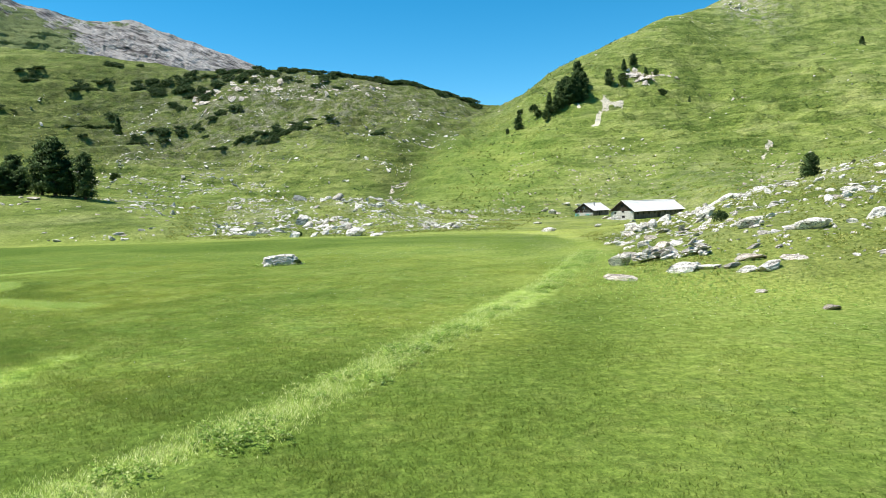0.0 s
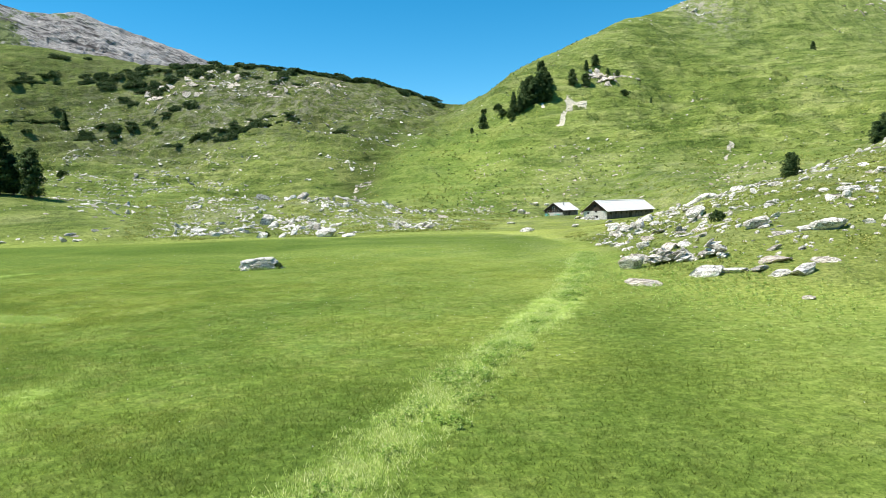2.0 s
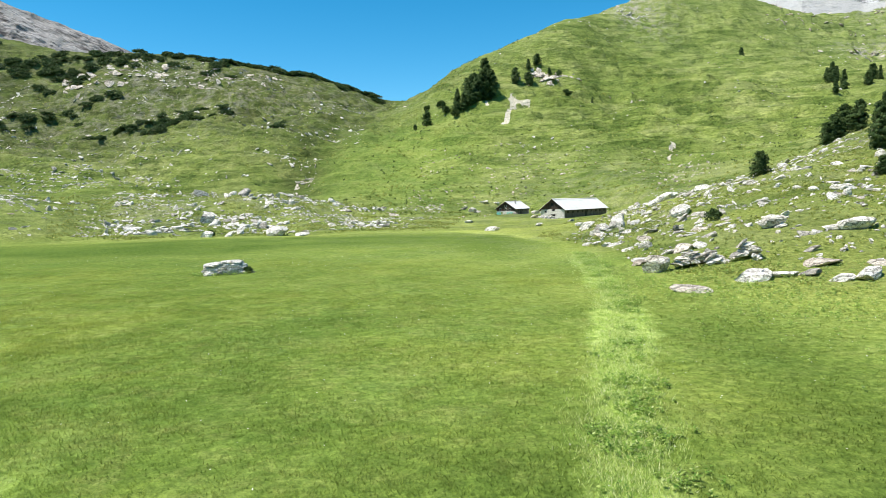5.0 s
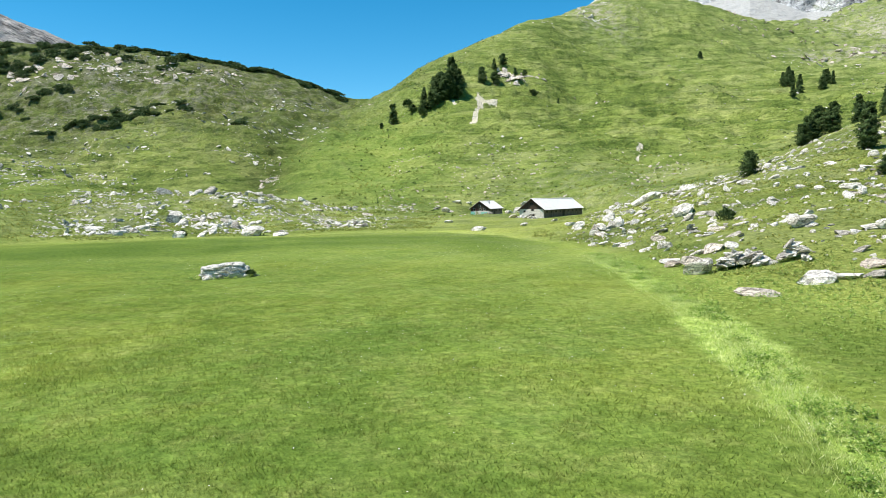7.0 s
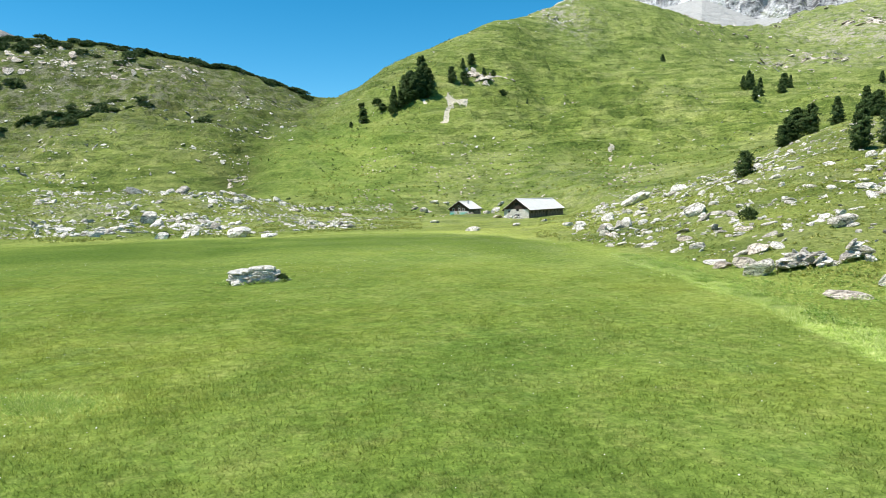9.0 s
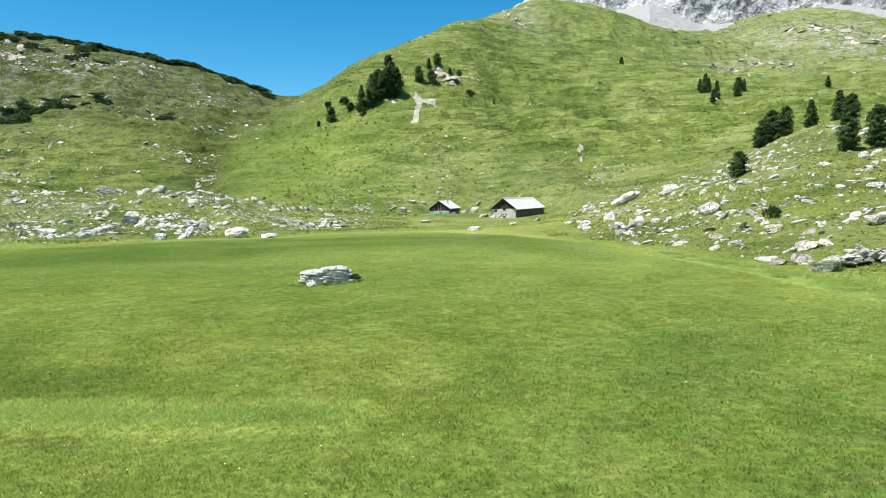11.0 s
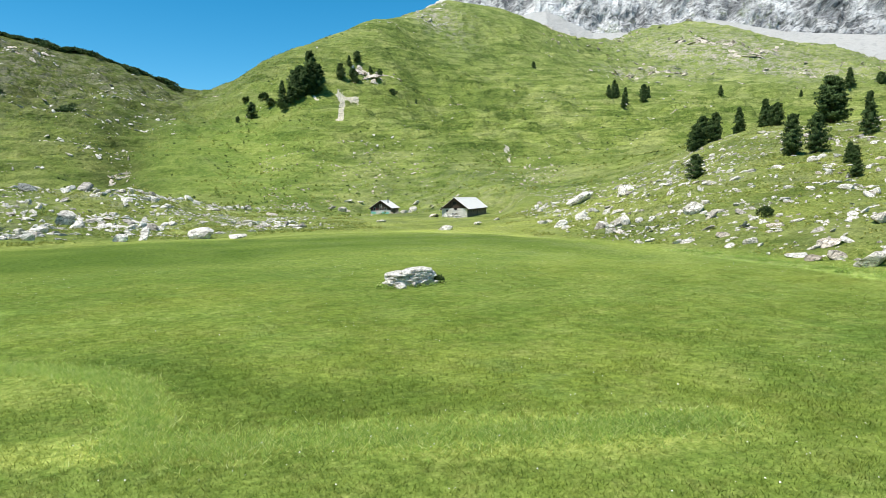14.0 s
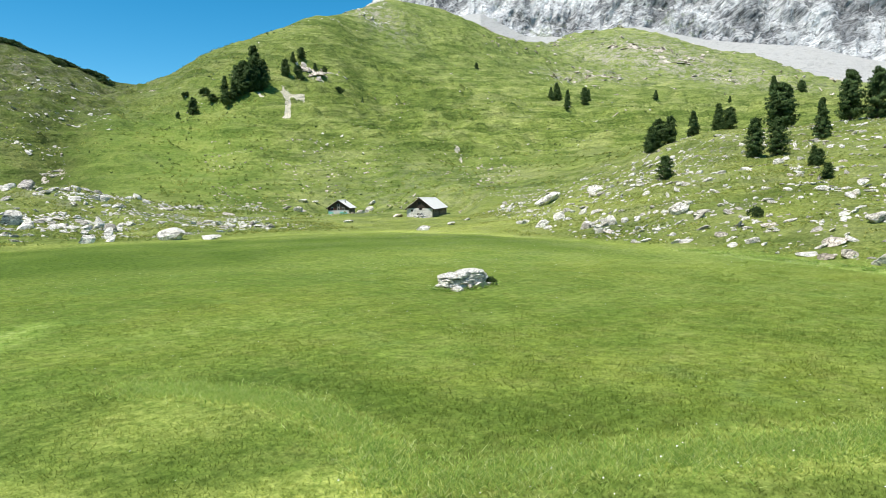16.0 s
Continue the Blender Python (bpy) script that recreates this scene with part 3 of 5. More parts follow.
def build_ground():
    az = np.concatenate([np.arange(-180, -42, 3.0), np.arange(-42, 78, 0.2), np.arange(78, 180, 3.0)])
    rr = np.concatenate([[0.0], np.arange(1.0, 8.0, 0.7), np.exp(np.arange(math.log(8), math.log(110), 0.0135)), np.exp(np.arange(math.log(110), math.log(560), 0.0055)), np.exp(np.arange(math.log(560), math.log(1300), 0.009)), np.exp(np.arange(math.log(1300), math.log(4500), 0.03))])
    A, R = np.meshgrid(np.radians(az), rr, indexing="ij")
    X, Y = HUB[0] + R * np.sin(A), HUB[1] + R * np.cos(A)
    Z = ground_z(X, Y)
    na, nr = X.shape
    i, j = np.meshgrid(np.arange(na), np.arange(nr - 1), indexing="ij")
    i2 = (i + 1) % na
    quads = np.stack([i * nr + j, i * nr + j + 1, i2 * nr + j + 1, i2 * nr + j], -1).reshape(-1, 4)[:, ::-1]
    me = bpy.data.meshes.new("ground")
    me.vertices.add(na * nr)
    me.vertices.foreach_set("co", np.stack([X, Y, Z], -1).astype(np.float32).ravel())
    me.loops.add(quads.size)
    me.loops.foreach_set("vertex_index", quads.astype(np.int32).ravel())
    me.polygons.add(len(quads))
    me.polygons.foreach_set("loop_start", np.arange(0, quads.size, 4, dtype=np.int32))
    me.polygons.foreach_set("use_smooth", np.ones(len(quads), bool))
    me.update(calc_edges=True)
    x, y = X.ravel(), Y.ravel()
    paz, pr = polar(x, y)
    wob = fbm(x, y, 7.0, 3)
    masks = {
        "slope": smooth01(pr / edge_at(paz) + 0.05 * wob, 0.92, 1.12) * (1 - 0.75 * spot(x, y, *on(8.5, 300), 26, 55, -8)),
        **damp_masks(x, y),
        "stony": np.clip(0.28 * spot(x, y, *on(-4, 430), 90, 40) + 0.22 * spot(x, y, *on(-14, 410), 70, 50) + 1.0 * spot(x, y, *on(27.2, 600), 22, 26) + 0.2 * spot(x, y, *on(42, 140), 45, 45)
                         + 0.3 * spot(x, y, *on(-3, 175), 40, 22) + 1.2 * spot(x, y, *on(51, 880), 60, 50) + 1.1 * spot(x, y, *on(53, 822), 40, 50) + 1.0 * spot(x, y, *on(47.3, 685), 26, 22) + 0.9 * spot(x, y, *on(43.6, 645), 16, 12) + 0.9 * spot(x, y, *on(59, 735), 45, 40) + 0.5 * spot(x, y, *on(52, 1000), 160, 200) + 0.6 * spot(x, y, *on(28.1, 544), 14, 20) + 0.2 * spot(x, y, *on(26, 235), 22, 30), 0, 1),
        # heath spots; the last term paints the gully's shade as darker turf
        "heath_gully_shade": np.clip(0.16 * smooth01(-paz, -5, 3) * (paz > -60) * smooth01(pr, 340, 410) + 1.0 * spot(x, y, *on(-10, 430), 120, 45) + 0.8 * spot(x, y, *on(-22, 440), 70, 50) + 0.9 * spot(x, y, *on(1, 400), 26, 80, -10) + 1.0 * np.exp(-0.5 * (from_line(x, y, GULLY) / 6.5) ** 2), 0, 1),
        # painted haze, growing with distance from the hub
        "far_haze": smooth01(pr, 330, 620),
        "bare": np.clip(0.68 * (1 - smooth01(from_line(x, y, FOOTPATH) + 1.6 * wob, 0.3, 1.4)) + sum(k * (1 - smooth01(from_line(x, y, q) + 0.7 * wob, 0.6, w)) for q, k, w in zip(SCAR, (1.0, 1.0, 0.8), (2.9, 2.6, 1.9))) + 0.4 * spot(x, y, *on(27.2, 600), 16, 22) + 0.45 * spot(x, y, *on(21.0, 388), 11, 9), 0, 1),
    }
    for name, values in masks.items():
        me.attributes.new(name, "FLOAT", "POINT").data.foreach_set("value", values.astype(np.float32))
    me.materials.append(GRASS)
    return tagged(new("ground", me), "flat green alpine meadow rising into grassy valley sides", "ground", kind="structure")


build_ground()


def far_mountain(name, label, az0, az1, skyline, r_base, r_top, base_z, material, rough, seed, turf=None, shelf=0.9):
    """A rock wall far behind the valley: a relief sheet whose top follows a skyline of (bearing, height)."""
    az = np.arange(az0, az1, 0.16)
    steps = np.linspace(0, 1, 120)
    A, U = np.meshgrid(az, steps, indexing="ij")
    top = np.interp(A, [s[0] for s in skyline], [s[1] for s in skyline])
    R = r_base + (r_top - r_base) * U
    lateral = np.radians(A) * r_base
    Z = base_z + (top - base_z) * U ** 1.15
    gully = np.abs(fbm(lateral + 31 * seed, Z * 0.35, rough * 6, 5, 0.55))
    ledge = fbm(lateral * 0.4 + 9 * seed, Z * 2.0, rough * 3, 4, 0.6)
    fine = np.abs(fbm(lateral * 1.0 + 5 * seed, Z * 0.5 + 40, rough * 1.3, 4, 0.6))
    R = R + rough * (1.6 * gully + shelf * ledge + 0.9 * fine) * (0.25 + 0.75 * np.sin(np.pi * np.clip(U, 0.02, 1)))
    Z = Z + rough * 0.35 * fbm(lateral, U * 900 + 77, rough * 2, 4, 0.6) * smooth01(U, 0.1, 0.4)
    X, Y = HUB[0] + R * np.sin(np.radians(A)), HUB[1] + R * np.cos(np.radians(A))
    na, nr = A.shape
    i, j = np.meshgrid(np.arange(na - 1), np.arange(nr - 1), indexing="ij")
    quads = np.stack([i * nr + j, (i + 1) * nr + j, (i + 1) * nr + j + 1, i * nr + j + 1], -1).reshape(-1, 4)
    me = bpy.data.meshes.new(name)
    me.from_pydata(np.stack([X, Y, Z], -1).reshape(-1, 3).tolist(), [], quads.tolist())
    me.materials.append(material)
    grown = np.zeros(A.shape)
    for at, up, wide, tall, amount in turf or ():
        grown = np.maximum(grown, amount * np.exp(-0.5 * (((A - at) / wide) ** 2 + ((U - up) / tall) ** 2)))
    me.attributes.new("turf", "FLOAT", "POINT").data.foreach_set("value", grown.astype(np.float32).ravel())
    return tagged(new(name, me), label, "mountain", kind="structure")


far_mountain("mountain", "bare grey limestone ridge behind the green hillside", -60, -8,
             [(-60, 560), (-44, 530), (-33, 496), (-30.8, 486), (-27.1, 466), (-24.2, 474), (-21.5, 450), (-18.1, 418), (-14.7, 378), (-8, 240)],
             1350, 1750, 180, CLIFF_BROWN, 22, 1, [(-31.5, 0.72, 3.2, 0.2, 0.9), (-40, 0.6, 6, 0.5, 0.8), (-27, 0.97, 3.5, 0.04, 0.5), (-29, 0.3, 5, 0.14, 0.8)])
far_mountain("mountain", "sheer pale grey rock wall above scree", 22, 105,
             [(22, 300), (27, 620), (32, 1050), (40, 1350), (60, 1500), (105, 1400)],
             2300, 2850, 150, CLIFF, 48, 2, [(44, 0.42, 2.5, 0.07, 0.5), (54, 0.4, 5, 0.1, 0.42), (40, 0.5, 3, 0.06, 0.4), (62, 0.5, 4, 0.2, 0.35)], 0.2)
far_mountain("scree", "pale grey scree fan below the rock wall", 22, 105,
             [(22, 300), (34, 640), (38.6, 664), (42.5, 577), (45.3, 570), (48, 580), (51.7, 590), (57, 525), (61, 495), (64, 474), (69, 400), (105, 380)],
             1500, 2400, 100, SCREE, 9, 3)

# ---------------------------------------------------------------- shared builders
def as_mesh(name, verts, faces, material, smooth=False, normals=None):
    """A mesh from numpy arrays of triangles or quads."""
    faces = np.asarray(faces, np.int32)
    k = faces.shape[1]
    me = bpy.data.meshes.new(name)
    me.vertices.add(len(verts))
    me.vertices.foreach_set("co", np.asarray(verts, np.float32).ravel())
    me.loops.add(faces.size)
    me.loops.foreach_set("vertex_index", faces.ravel())
    me.polygons.add(len(faces))
    me.polygons.foreach_set("loop_start", np.arange(0, faces.size, k, dtype=np.int32))
    me.polygons.foreach_set("use_smooth", np.full(len(faces), smooth))
    me.update(calc_edges=True)
    if normals is not None:
        me.normals_split_custom_set_from_vertices(np.asarray(normals, np.float32))
    me.materials.append(material)
    return me


def face_up(v):
    """Turns each blade (rows of corners) so that its front looks up."""
    down = np.cross(v[:, 1] - v[:, 0], v[:, 2] - v[:, 0])[:, 2] < 0
    v[down] = v[down][:, ::-1]
    return v.reshape(-1, 3)


def soft_up(rng, n, corners, spread):
    """Blade normals that lean from the vertical, shared by the corners of a blade."""
    m = rng.randn(n, 3) * spread
    m[:, 2] = 1.0
    return np.repeat(m / np.linalg.norm(m, axis=1)[:, None], corners, 0)


def child(name, me, parent, label=""):
    ob = new(name, me)
    ob.parent = parent
    return tagged(ob, label)


def part(name, bm, material, parent, label=""):
    me = bpy.data.meshes.new(name)
    bm.to_mesh(me)
    bm.free()
    me.materials.append(material)
    return child(name, me, parent, label)


def box(bm, x0, x1, y0, y1, z0, z1, bevel=0.0):
    made = bmesh.ops.create_cube(bm, size=1.0, matrix=Matrix.Translation(((x0 + x1) / 2, (y0 + y1) / 2, (z0 + z1) / 2)) @ Matrix.Diagonal((x1 - x0, y1 - y0, z1 - z0, 1)))
    if bevel:
        edges = {e for v in made["verts"] for e in v.link_edges}
        bmesh.ops.bevel(bm, geom=list(edges), offset=bevel, segments=1, affect="EDGES")
    return bm


def prism(bm, outline, y0, y1):
    """A solid from an outline in x and z, drawn out along y."""
    a = [bm.verts.new((x, y0, z)) for x, z in outline]
    b = [bm.verts.new((x, y1, z)) for x, z in outline]
    bm.faces.new(a)
    bm.faces.new(b[::-1])
    for i in range(len(outline)):
        j = (i + 1) % len(outline)
        bm.faces.new((a[j], a[i], b[i], b[j]))
    bmesh.ops.recalc_face_normals(bm, faces=bm.faces)
    return bm


def sphere_points(sub):
    bm = bmesh.new()
    bmesh.ops.create_icosphere(bm, subdivisions=sub, radius=1.0)
    v = np.array([p.co for p in bm.verts])
    f = np.array([[p.index for p in q.verts] for q in bm.faces])
    bm.free()
    return v, f


ICO1, ICO2, ICO3, ICO4 = (sphere_points(k) for k in (1, 2, 3, 4))


def lumps(v, rng, size, amount):
    off = rng.rand(3) * 50
    n = fbm(v[:, 0] + off[0] + 0.6 * v[:, 2], v[:, 1] + off[1] - 0.5 * v[:, 2], size, 3) + fbm(v[:, 2] + off[2], v[:, 0] - v[:, 1], size, 3)
    return v * (1 + amount * n)[:, None]


def rock_shape(seed, ico=ICO2, cuts=9, flat=0.5, layers=0.0):
    """A boulder about 1 wide whose foot lies under z = 0: a split block with sharp edges and bedding planes."""
    rng = np.random.RandomState(seed)
    v = ico[0].copy()
    v = np.sign(v) * np.abs(v) ** 0.72
    v = lumps(v, rng, 1.5, 0.16)
    if layers:
        step = 0.3 + 0.15 * rng.rand()
        k = np.floor((v[:, 2] + 0.25 * v[:, 0]) / step)
        shift = rng.rand(40)[(k.astype(int) + 20) % 40] - 0.5
        v[:, 0] *= 1 + layers * shift
        v[:, 1] *= 1 + layers * np.roll(shift, 1)
    for _ in range(cuts):
        n = rng.randn(3)
        n[2] *= 0.7
        n /= np.linalg.norm(n)
        over = v @ n - (0.42 + 0.42 * rng.rand())
        v = v - np.outer(np.maximum(over, 0), n)
    v = lumps(v, rng, 0.32, 0.06)
    v *= (1.0, 0.5 + 0.45 * rng.rand(), flat * (0.6 + 0.6 * rng.rand()))
    tip = rng.randn() * 0.2
    v[:, 2] += tip * v[:, 0]
    v /= np.ptp(v[:, 0])
    v[:, 2] -= v[:, 2].min() + 0.3 * np.ptp(v[:, 2])
    return v, ico[1]


ROCKS = [rock_shape(100 + k, ICO3, 12 + k % 4, 0.42 + 0.06 * (k % 5), 0.22 if k % 3 == 0 else 0.08) for k in range(14)]
SMALL_ROCKS = [rock_shape(200 + k, ICO2, 11, 0.42 + 0.07 * (k % 5), 0.2 if k % 2 else 0.0) for k in range(14)]
CHIPS = [rock_shape(240 + k, ICO1, 8, 0.45 + 0.07 * (k % 5)) for k in range(12)]
ROCK_MATS = [ROCK, ROCK, ROCK_TAN, ROCK]
ROCK_MESHES = [as_mesh("rock", v, f, ROCK_MATS[k % 4]) for k, (v, f) in enumerate(ROCKS)]
DARK_ROCK_MESHES = [as_mesh("rock", v, f, ROCK_DARK) for v, f in ROCKS[:5]]


def tilt_at(x, y, amount=1.0):
    """How the ground leans, as a rotation."""
    d = 0.6
    q = ground_z(np.array([x + d, x - d, x, x]), np.array([y, y, y + d, y - d]))
    zx, zy = (q[0] - q[1]) / (2 * d), (q[2] - q[3]) / (2 * d)
    return Vector((0, 0, 1)).rotation_difference(Vector((-zx * amount, -zy * amount, 1))).to_matrix().to_4x4()


def put_rock(x, y, wide, high, k, turn=0.0, dark=False, label="", group=""):
    me = (DARK_ROCK_MESHES if dark else ROCK_MESHES)[k % (5 if dark else 14)]
    ob = new("rock", me)
    tall = ROCKS[k % 14][0][:, 2].max()
    ob.matrix_world = Matrix.Translation((x, y, gz(x, y))) @ tilt_at(x, y, 0.6) @ pose(0, 0, 0, 0, 0, turn) @ Matrix.Diagonal((wide, wide, high / tall, 1))
    return tagged(ob, label or "pale grey limestone boulder half sunk in grass", "rock", group)


def joined(name, label, category, shapes, spots, material, squat=0.85, seed=3):
    """One object of many small rocks, each tipped a little. spots: x, y, width, height factor, turn, shape."""
    vs, fs, base = [], [], 0
    rng = np.random.RandomState(seed)
    xs, ys = np.array([s[0] for s in spots]), np.array([s[1] for s in spots])
    zs = ground_z(xs, ys)
    gx, gy = (ground_z(xs + 0.8, ys) - zs) / 0.8, (ground_z(xs, ys + 0.8) - zs) / 0.8
    gx, gy = np.clip(gx, -0.5, 0.5), np.clip(gy, -0.5, 0.5)
    for i, (x, y, w, h, a, k) in enumerate(spots):
        v, f = shapes[k % len(shapes)]
        turn = np.array(Euler((rng.randn() * 0.24, rng.randn() * 0.24, a)).to_matrix())
        q = (v * (1, 1, h * squat)) @ turn.T * w
        q[:, 2] += 0.8 * (gx[i] * q[:, 0] + gy[i] * q[:, 1])
        vs.append(q + (x, y, zs[i] - 0.03 * w))
        fs.append(f + base)
        base += len(v)
    me = as_mesh(name, np.concatenate(vs), np.concatenate(fs), material)
    return tagged(new(name, me), label, category, kind="stuff")


# ---------------------------------------------------------------- trees
def quads_along(points, radii, sides=7):
    """A tapered tube."""
    vs, fs = [], []
    for p, r in zip(points, radii):
        for k in range(sides):
            a = 2 * math.pi * k / sides
            vs.append((p[0] + r * math.cos(a), p[1] + r * math.sin(a), p[2]))
    for i in range(len(points) - 1):
        for k in range(sides):
            fs.append((i * sides + k, i * sides + (k + 1) % sides, (i + 1) * sides + (k + 1) % sides, (i + 1) * sides + k))
    return vs, fs


def tufts(rng, centres, size, spikes, up=0.4):
    """Needle tufts: thin blades that spread from each centre."""
    n = len(centres) * spikes
    c = np.repeat(centres, spikes, 0) + rng.randn(n, 3) * size * 0.18
    d = rng.randn(n, 3)
    d[:, 2] = d[:, 2] * 0.7 + up
    d /= np.linalg.norm(d, axis=1)[:, None]
    side = np.cross(d, rng.randn(n, 3))
    side /= np.linalg.norm(side, axis=1)[:, None] + 1e-9
    ln = size * (0.6 + 0.7 * rng.rand(n))[:, None]
    w = size * (0.16 + 0.14 * rng.rand(n))[:, None]
    v = np.stack([c - side * w, c + d * ln * 0.9 - side * w * 0.4, c + d * ln, c + d * ln * 0.55 + side * w], 1).reshape(-1, 3)
    return v, np.arange(4 * n).reshape(-1, 4)


def needle_pads(rng, centres, radii, axis_z, per, size):
    """Foliage pads: many short sprays over a flattened ball at each centre, shaded as rounded masses."""
    n = len(centres) * per
    d = rng.randn(n, 3)
    d[:, 2] = d[:, 2] * 0.8 + 0.25
    d /= np.linalg.norm(d, axis=1)[:, None]
    r = np.repeat(radii, per)[:, None] * (0.55 + 0.5 * rng.rand(n, 1))
    c = np.repeat(centres, per, 0) + d * r * (1, 1, 0.62)
    grow = d * (1, 1, 0.6) + (0, 0, 0.55) + rng.randn(n, 3) * 0.3
    grow /= np.linalg.norm(grow, axis=1)[:, None]
    side = np.cross(grow, rng.randn(n, 3))
    side /= np.linalg.norm(side, axis=1)[:, None] + 1e-9
    ln, w = size * (0.6 + 0.7 * rng.rand(n, 1)), size * (0.16 + 0.12 * rng.rand(n, 1))
    v = np.stack([c - side * w, c + grow * ln * 0.85 - side * w * 0.4, c + grow * ln, c + grow * ln * 0.5 + side * w], 1)
    out = c - np.stack([0 * c[:, 0], 0 * c[:, 0], np.full(n, axis_z)], -1)
    out /= np.linalg.norm(out, axis=1)[:, None] + 1e-9
    nrm = 0.65 * d + 0.45 * out + (0, 0, 0.2) + rng.randn(n, 3) * 0.16
    nrm /= np.linalg.norm(nrm, axis=1)[:, None]
    flip = np.einsum("ij,ij->i", np.cross(v[:, 1] - v[:, 0], v[:, 2] - v[:, 0]), nrm) < 0
    v[flip] = v[flip][:, ::-1]
    return v.reshape(-1, 3), np.arange(4 * n).reshape(-1, 4), np.repeat(nrm, 4, 0)


def pine(seed, high, wide, shape="oval", per=56):
    """A stone pine or spruce: trunk, limbs, crown of needle pads, standing at the origin."""
    rng = np.random.RandomState(seed)
    tree = new("pine_tree")
    bend = rng.randn(2) * 0.02 * high
    pts = [(bend[0] * u * u, bend[1] * u * u, -0.4 + (high * 0.95 + 0.4) * u) for u in np.linspace(0, 1, 8)]
    r0 = 0.022 * high + 0.06
    v, f = quads_along(pts, [r0 * (1 - 0.93 * u) * (1.35 if u == 0 else 1) for u in np.linspace(0, 1, 8)])
    child("trunk", as_mesh("trunk", v, f, BARK, True), tree)
    n = 64
    lean = rng.rand() * 6.283
    lv, lf, centres, radii = [], [], [], []
    for k in range(n):
        u = 0.05 + 0.93 * ((k + rng.rand()) / n)
        a = k * 2.39996 + rng.randn() * 0.4
        if shape == "cone":
            reach = (1 - u) ** 0.8 * 1.05 + 0.06
        else:
            reach = math.sin(math.pi * (0.14 + 0.83 * u) ** 0.8) ** 0.62
        reach *= 1 + 0.14 * math.sin(2 * a + lean) + 0.1 * math.sin(3 * a + 9 * u)
        length = max(0.1, 0.5 * wide * reach * (0.66 + 0.42 * rng.rand()))
        lift = (0.42 if shape != "cone" else 0.0) * (0.3 + u)
        tip = np.array([math.cos(a) * length, math.sin(a) * length, lift * length])
        root = np.array([bend[0] * u * u, bend[1] * u * u, high * u - 0.3 * lift * length])
        rr = 0.012 * high * (1 - 0.7 * u)
        q = len(lv)
        lv += [tuple(root + (0, 0, rr)), tuple(root - (0, 0, rr)), tuple(root + (rr * math.sin(a), -rr * math.cos(a), 0)), tuple(root + tip * 0.92)]
        lf += [(q, q + 2, q + 3), (q + 2, q + 1, q + 3), (q + 1, q, q + 3)]
        big = (0.105 if shape != "cone" else 0.085) * wide * (1.15 - 0.6 * u)
        for s in (0.42, 0.72, 1.0):
            centres.append(root + tip * s + rng.randn(3) * 0.025 * wide)
            radii.append(big * (0.8 + 0.5 * rng.rand()))
    child("branchwork", as_mesh("branchwork", lv, lf, BARK), tree)
    v, f, nrm = needle_pads(rng, np.array(centres), np.array(radii), 0.42 * high, per, 0.46)
    child("crown", as_mesh("crown", v, f, NEEDLE, True, nrm), tree)
    return tree


PINES = {}


def plant_pine(x, y, high, wide, k=0, shape="oval", label="", group="pines"):
    """Stands a pine on the ground; pines of one pattern share their meshes."""
    key = (k % 4, shape)
    if key not in PINES:
        PINES[key] = pine(500 + 7 * (k % 4) + (50 if shape == "cone" else 0), 10.0, 5.0 if shape == "oval" else 4.6, shape)
        tree = PINES[key]
    else:
        tree = copy_thing(PINES[key], Matrix())
    turn = (x * 37.7 + y * 11.3) % 360
    tree.matrix_basis = Matrix.Translation((x, y, gz(x, y) - 0.15)) @ pose(0, 0, 0, 0, 0, turn) @ Matrix.Diagonal((wide / 6.1, wide / 6.1, high / 10.6, 1))
    return tagged(tree, label or "dark green stone pine on a grassy alpine slope", "pine tree", group)


def dwarf_pine(seed):
    """A low spreading mountain pine, about 6 m across."""
    rng = np.random.RandomState(seed)
    bush = new("dwarf_pine")
    n = 90
    a, r = rng.rand(n) * 2 * math.pi, np.sqrt(rng.rand(n)) * 3.0
    lump = 0.65 + 0.35 * np.sin(a * 3 + seed)
    c = np.stack([np.cos(a) * r * lump, np.sin(a) * r * 0.75, 0.35 + (1.5 - 0.14 * r * r) * (0.5 + 0.5 * rng.rand(n))], -1)
    v, f = tufts(rng, c, 0.85, 8, 0.6)
    child("crown", as_mesh("crown", v, f, DWARF), bush)
    lv, lf = [], []
    for k in range(9):
        b = 2 * math.pi * k / 9 + rng.rand()
        tip = np.array([math.cos(b) * 2.2, math.sin(b) * 1.7, 0.9 + 0.5 * rng.rand()])
        q = len(lv)
        lv += [(0.08, 0, -0.3), (-0.08, 0.06, -0.3), (0, -0.09, -0.3), tuple(tip)]
        lf += [(q, q + 1, q + 3), (q + 1, q + 2, q + 3), (q + 2, q, q + 3)]
    child("stems", as_mesh("stems", lv, lf, BARK), bush)
    return bush


DWARFS = [None] * 4


def plant_dwarf(x, y, size=1.0, k=0, tall=1.0, label=""):
    k %= 4
    if DWARFS[k] is None:
        DWARFS[k] = bush = dwarf_pine(900 + k)
    else:
        bush = copy_thing(DWARFS[k], Matrix())
    bush.matrix_basis = Matrix.Translation((x, y, gz(x, y))) @ tilt_at(x, y, 0.8) @ pose(0, 0, 0, 0, 0, (x * 13 + y * 7) % 360) @ Matrix.Diagonal((size, size, size * tall, 1))
    return tagged(bush, label or "low dark mountain pine scrub on the hillside", "shrub", "dwarf pines")


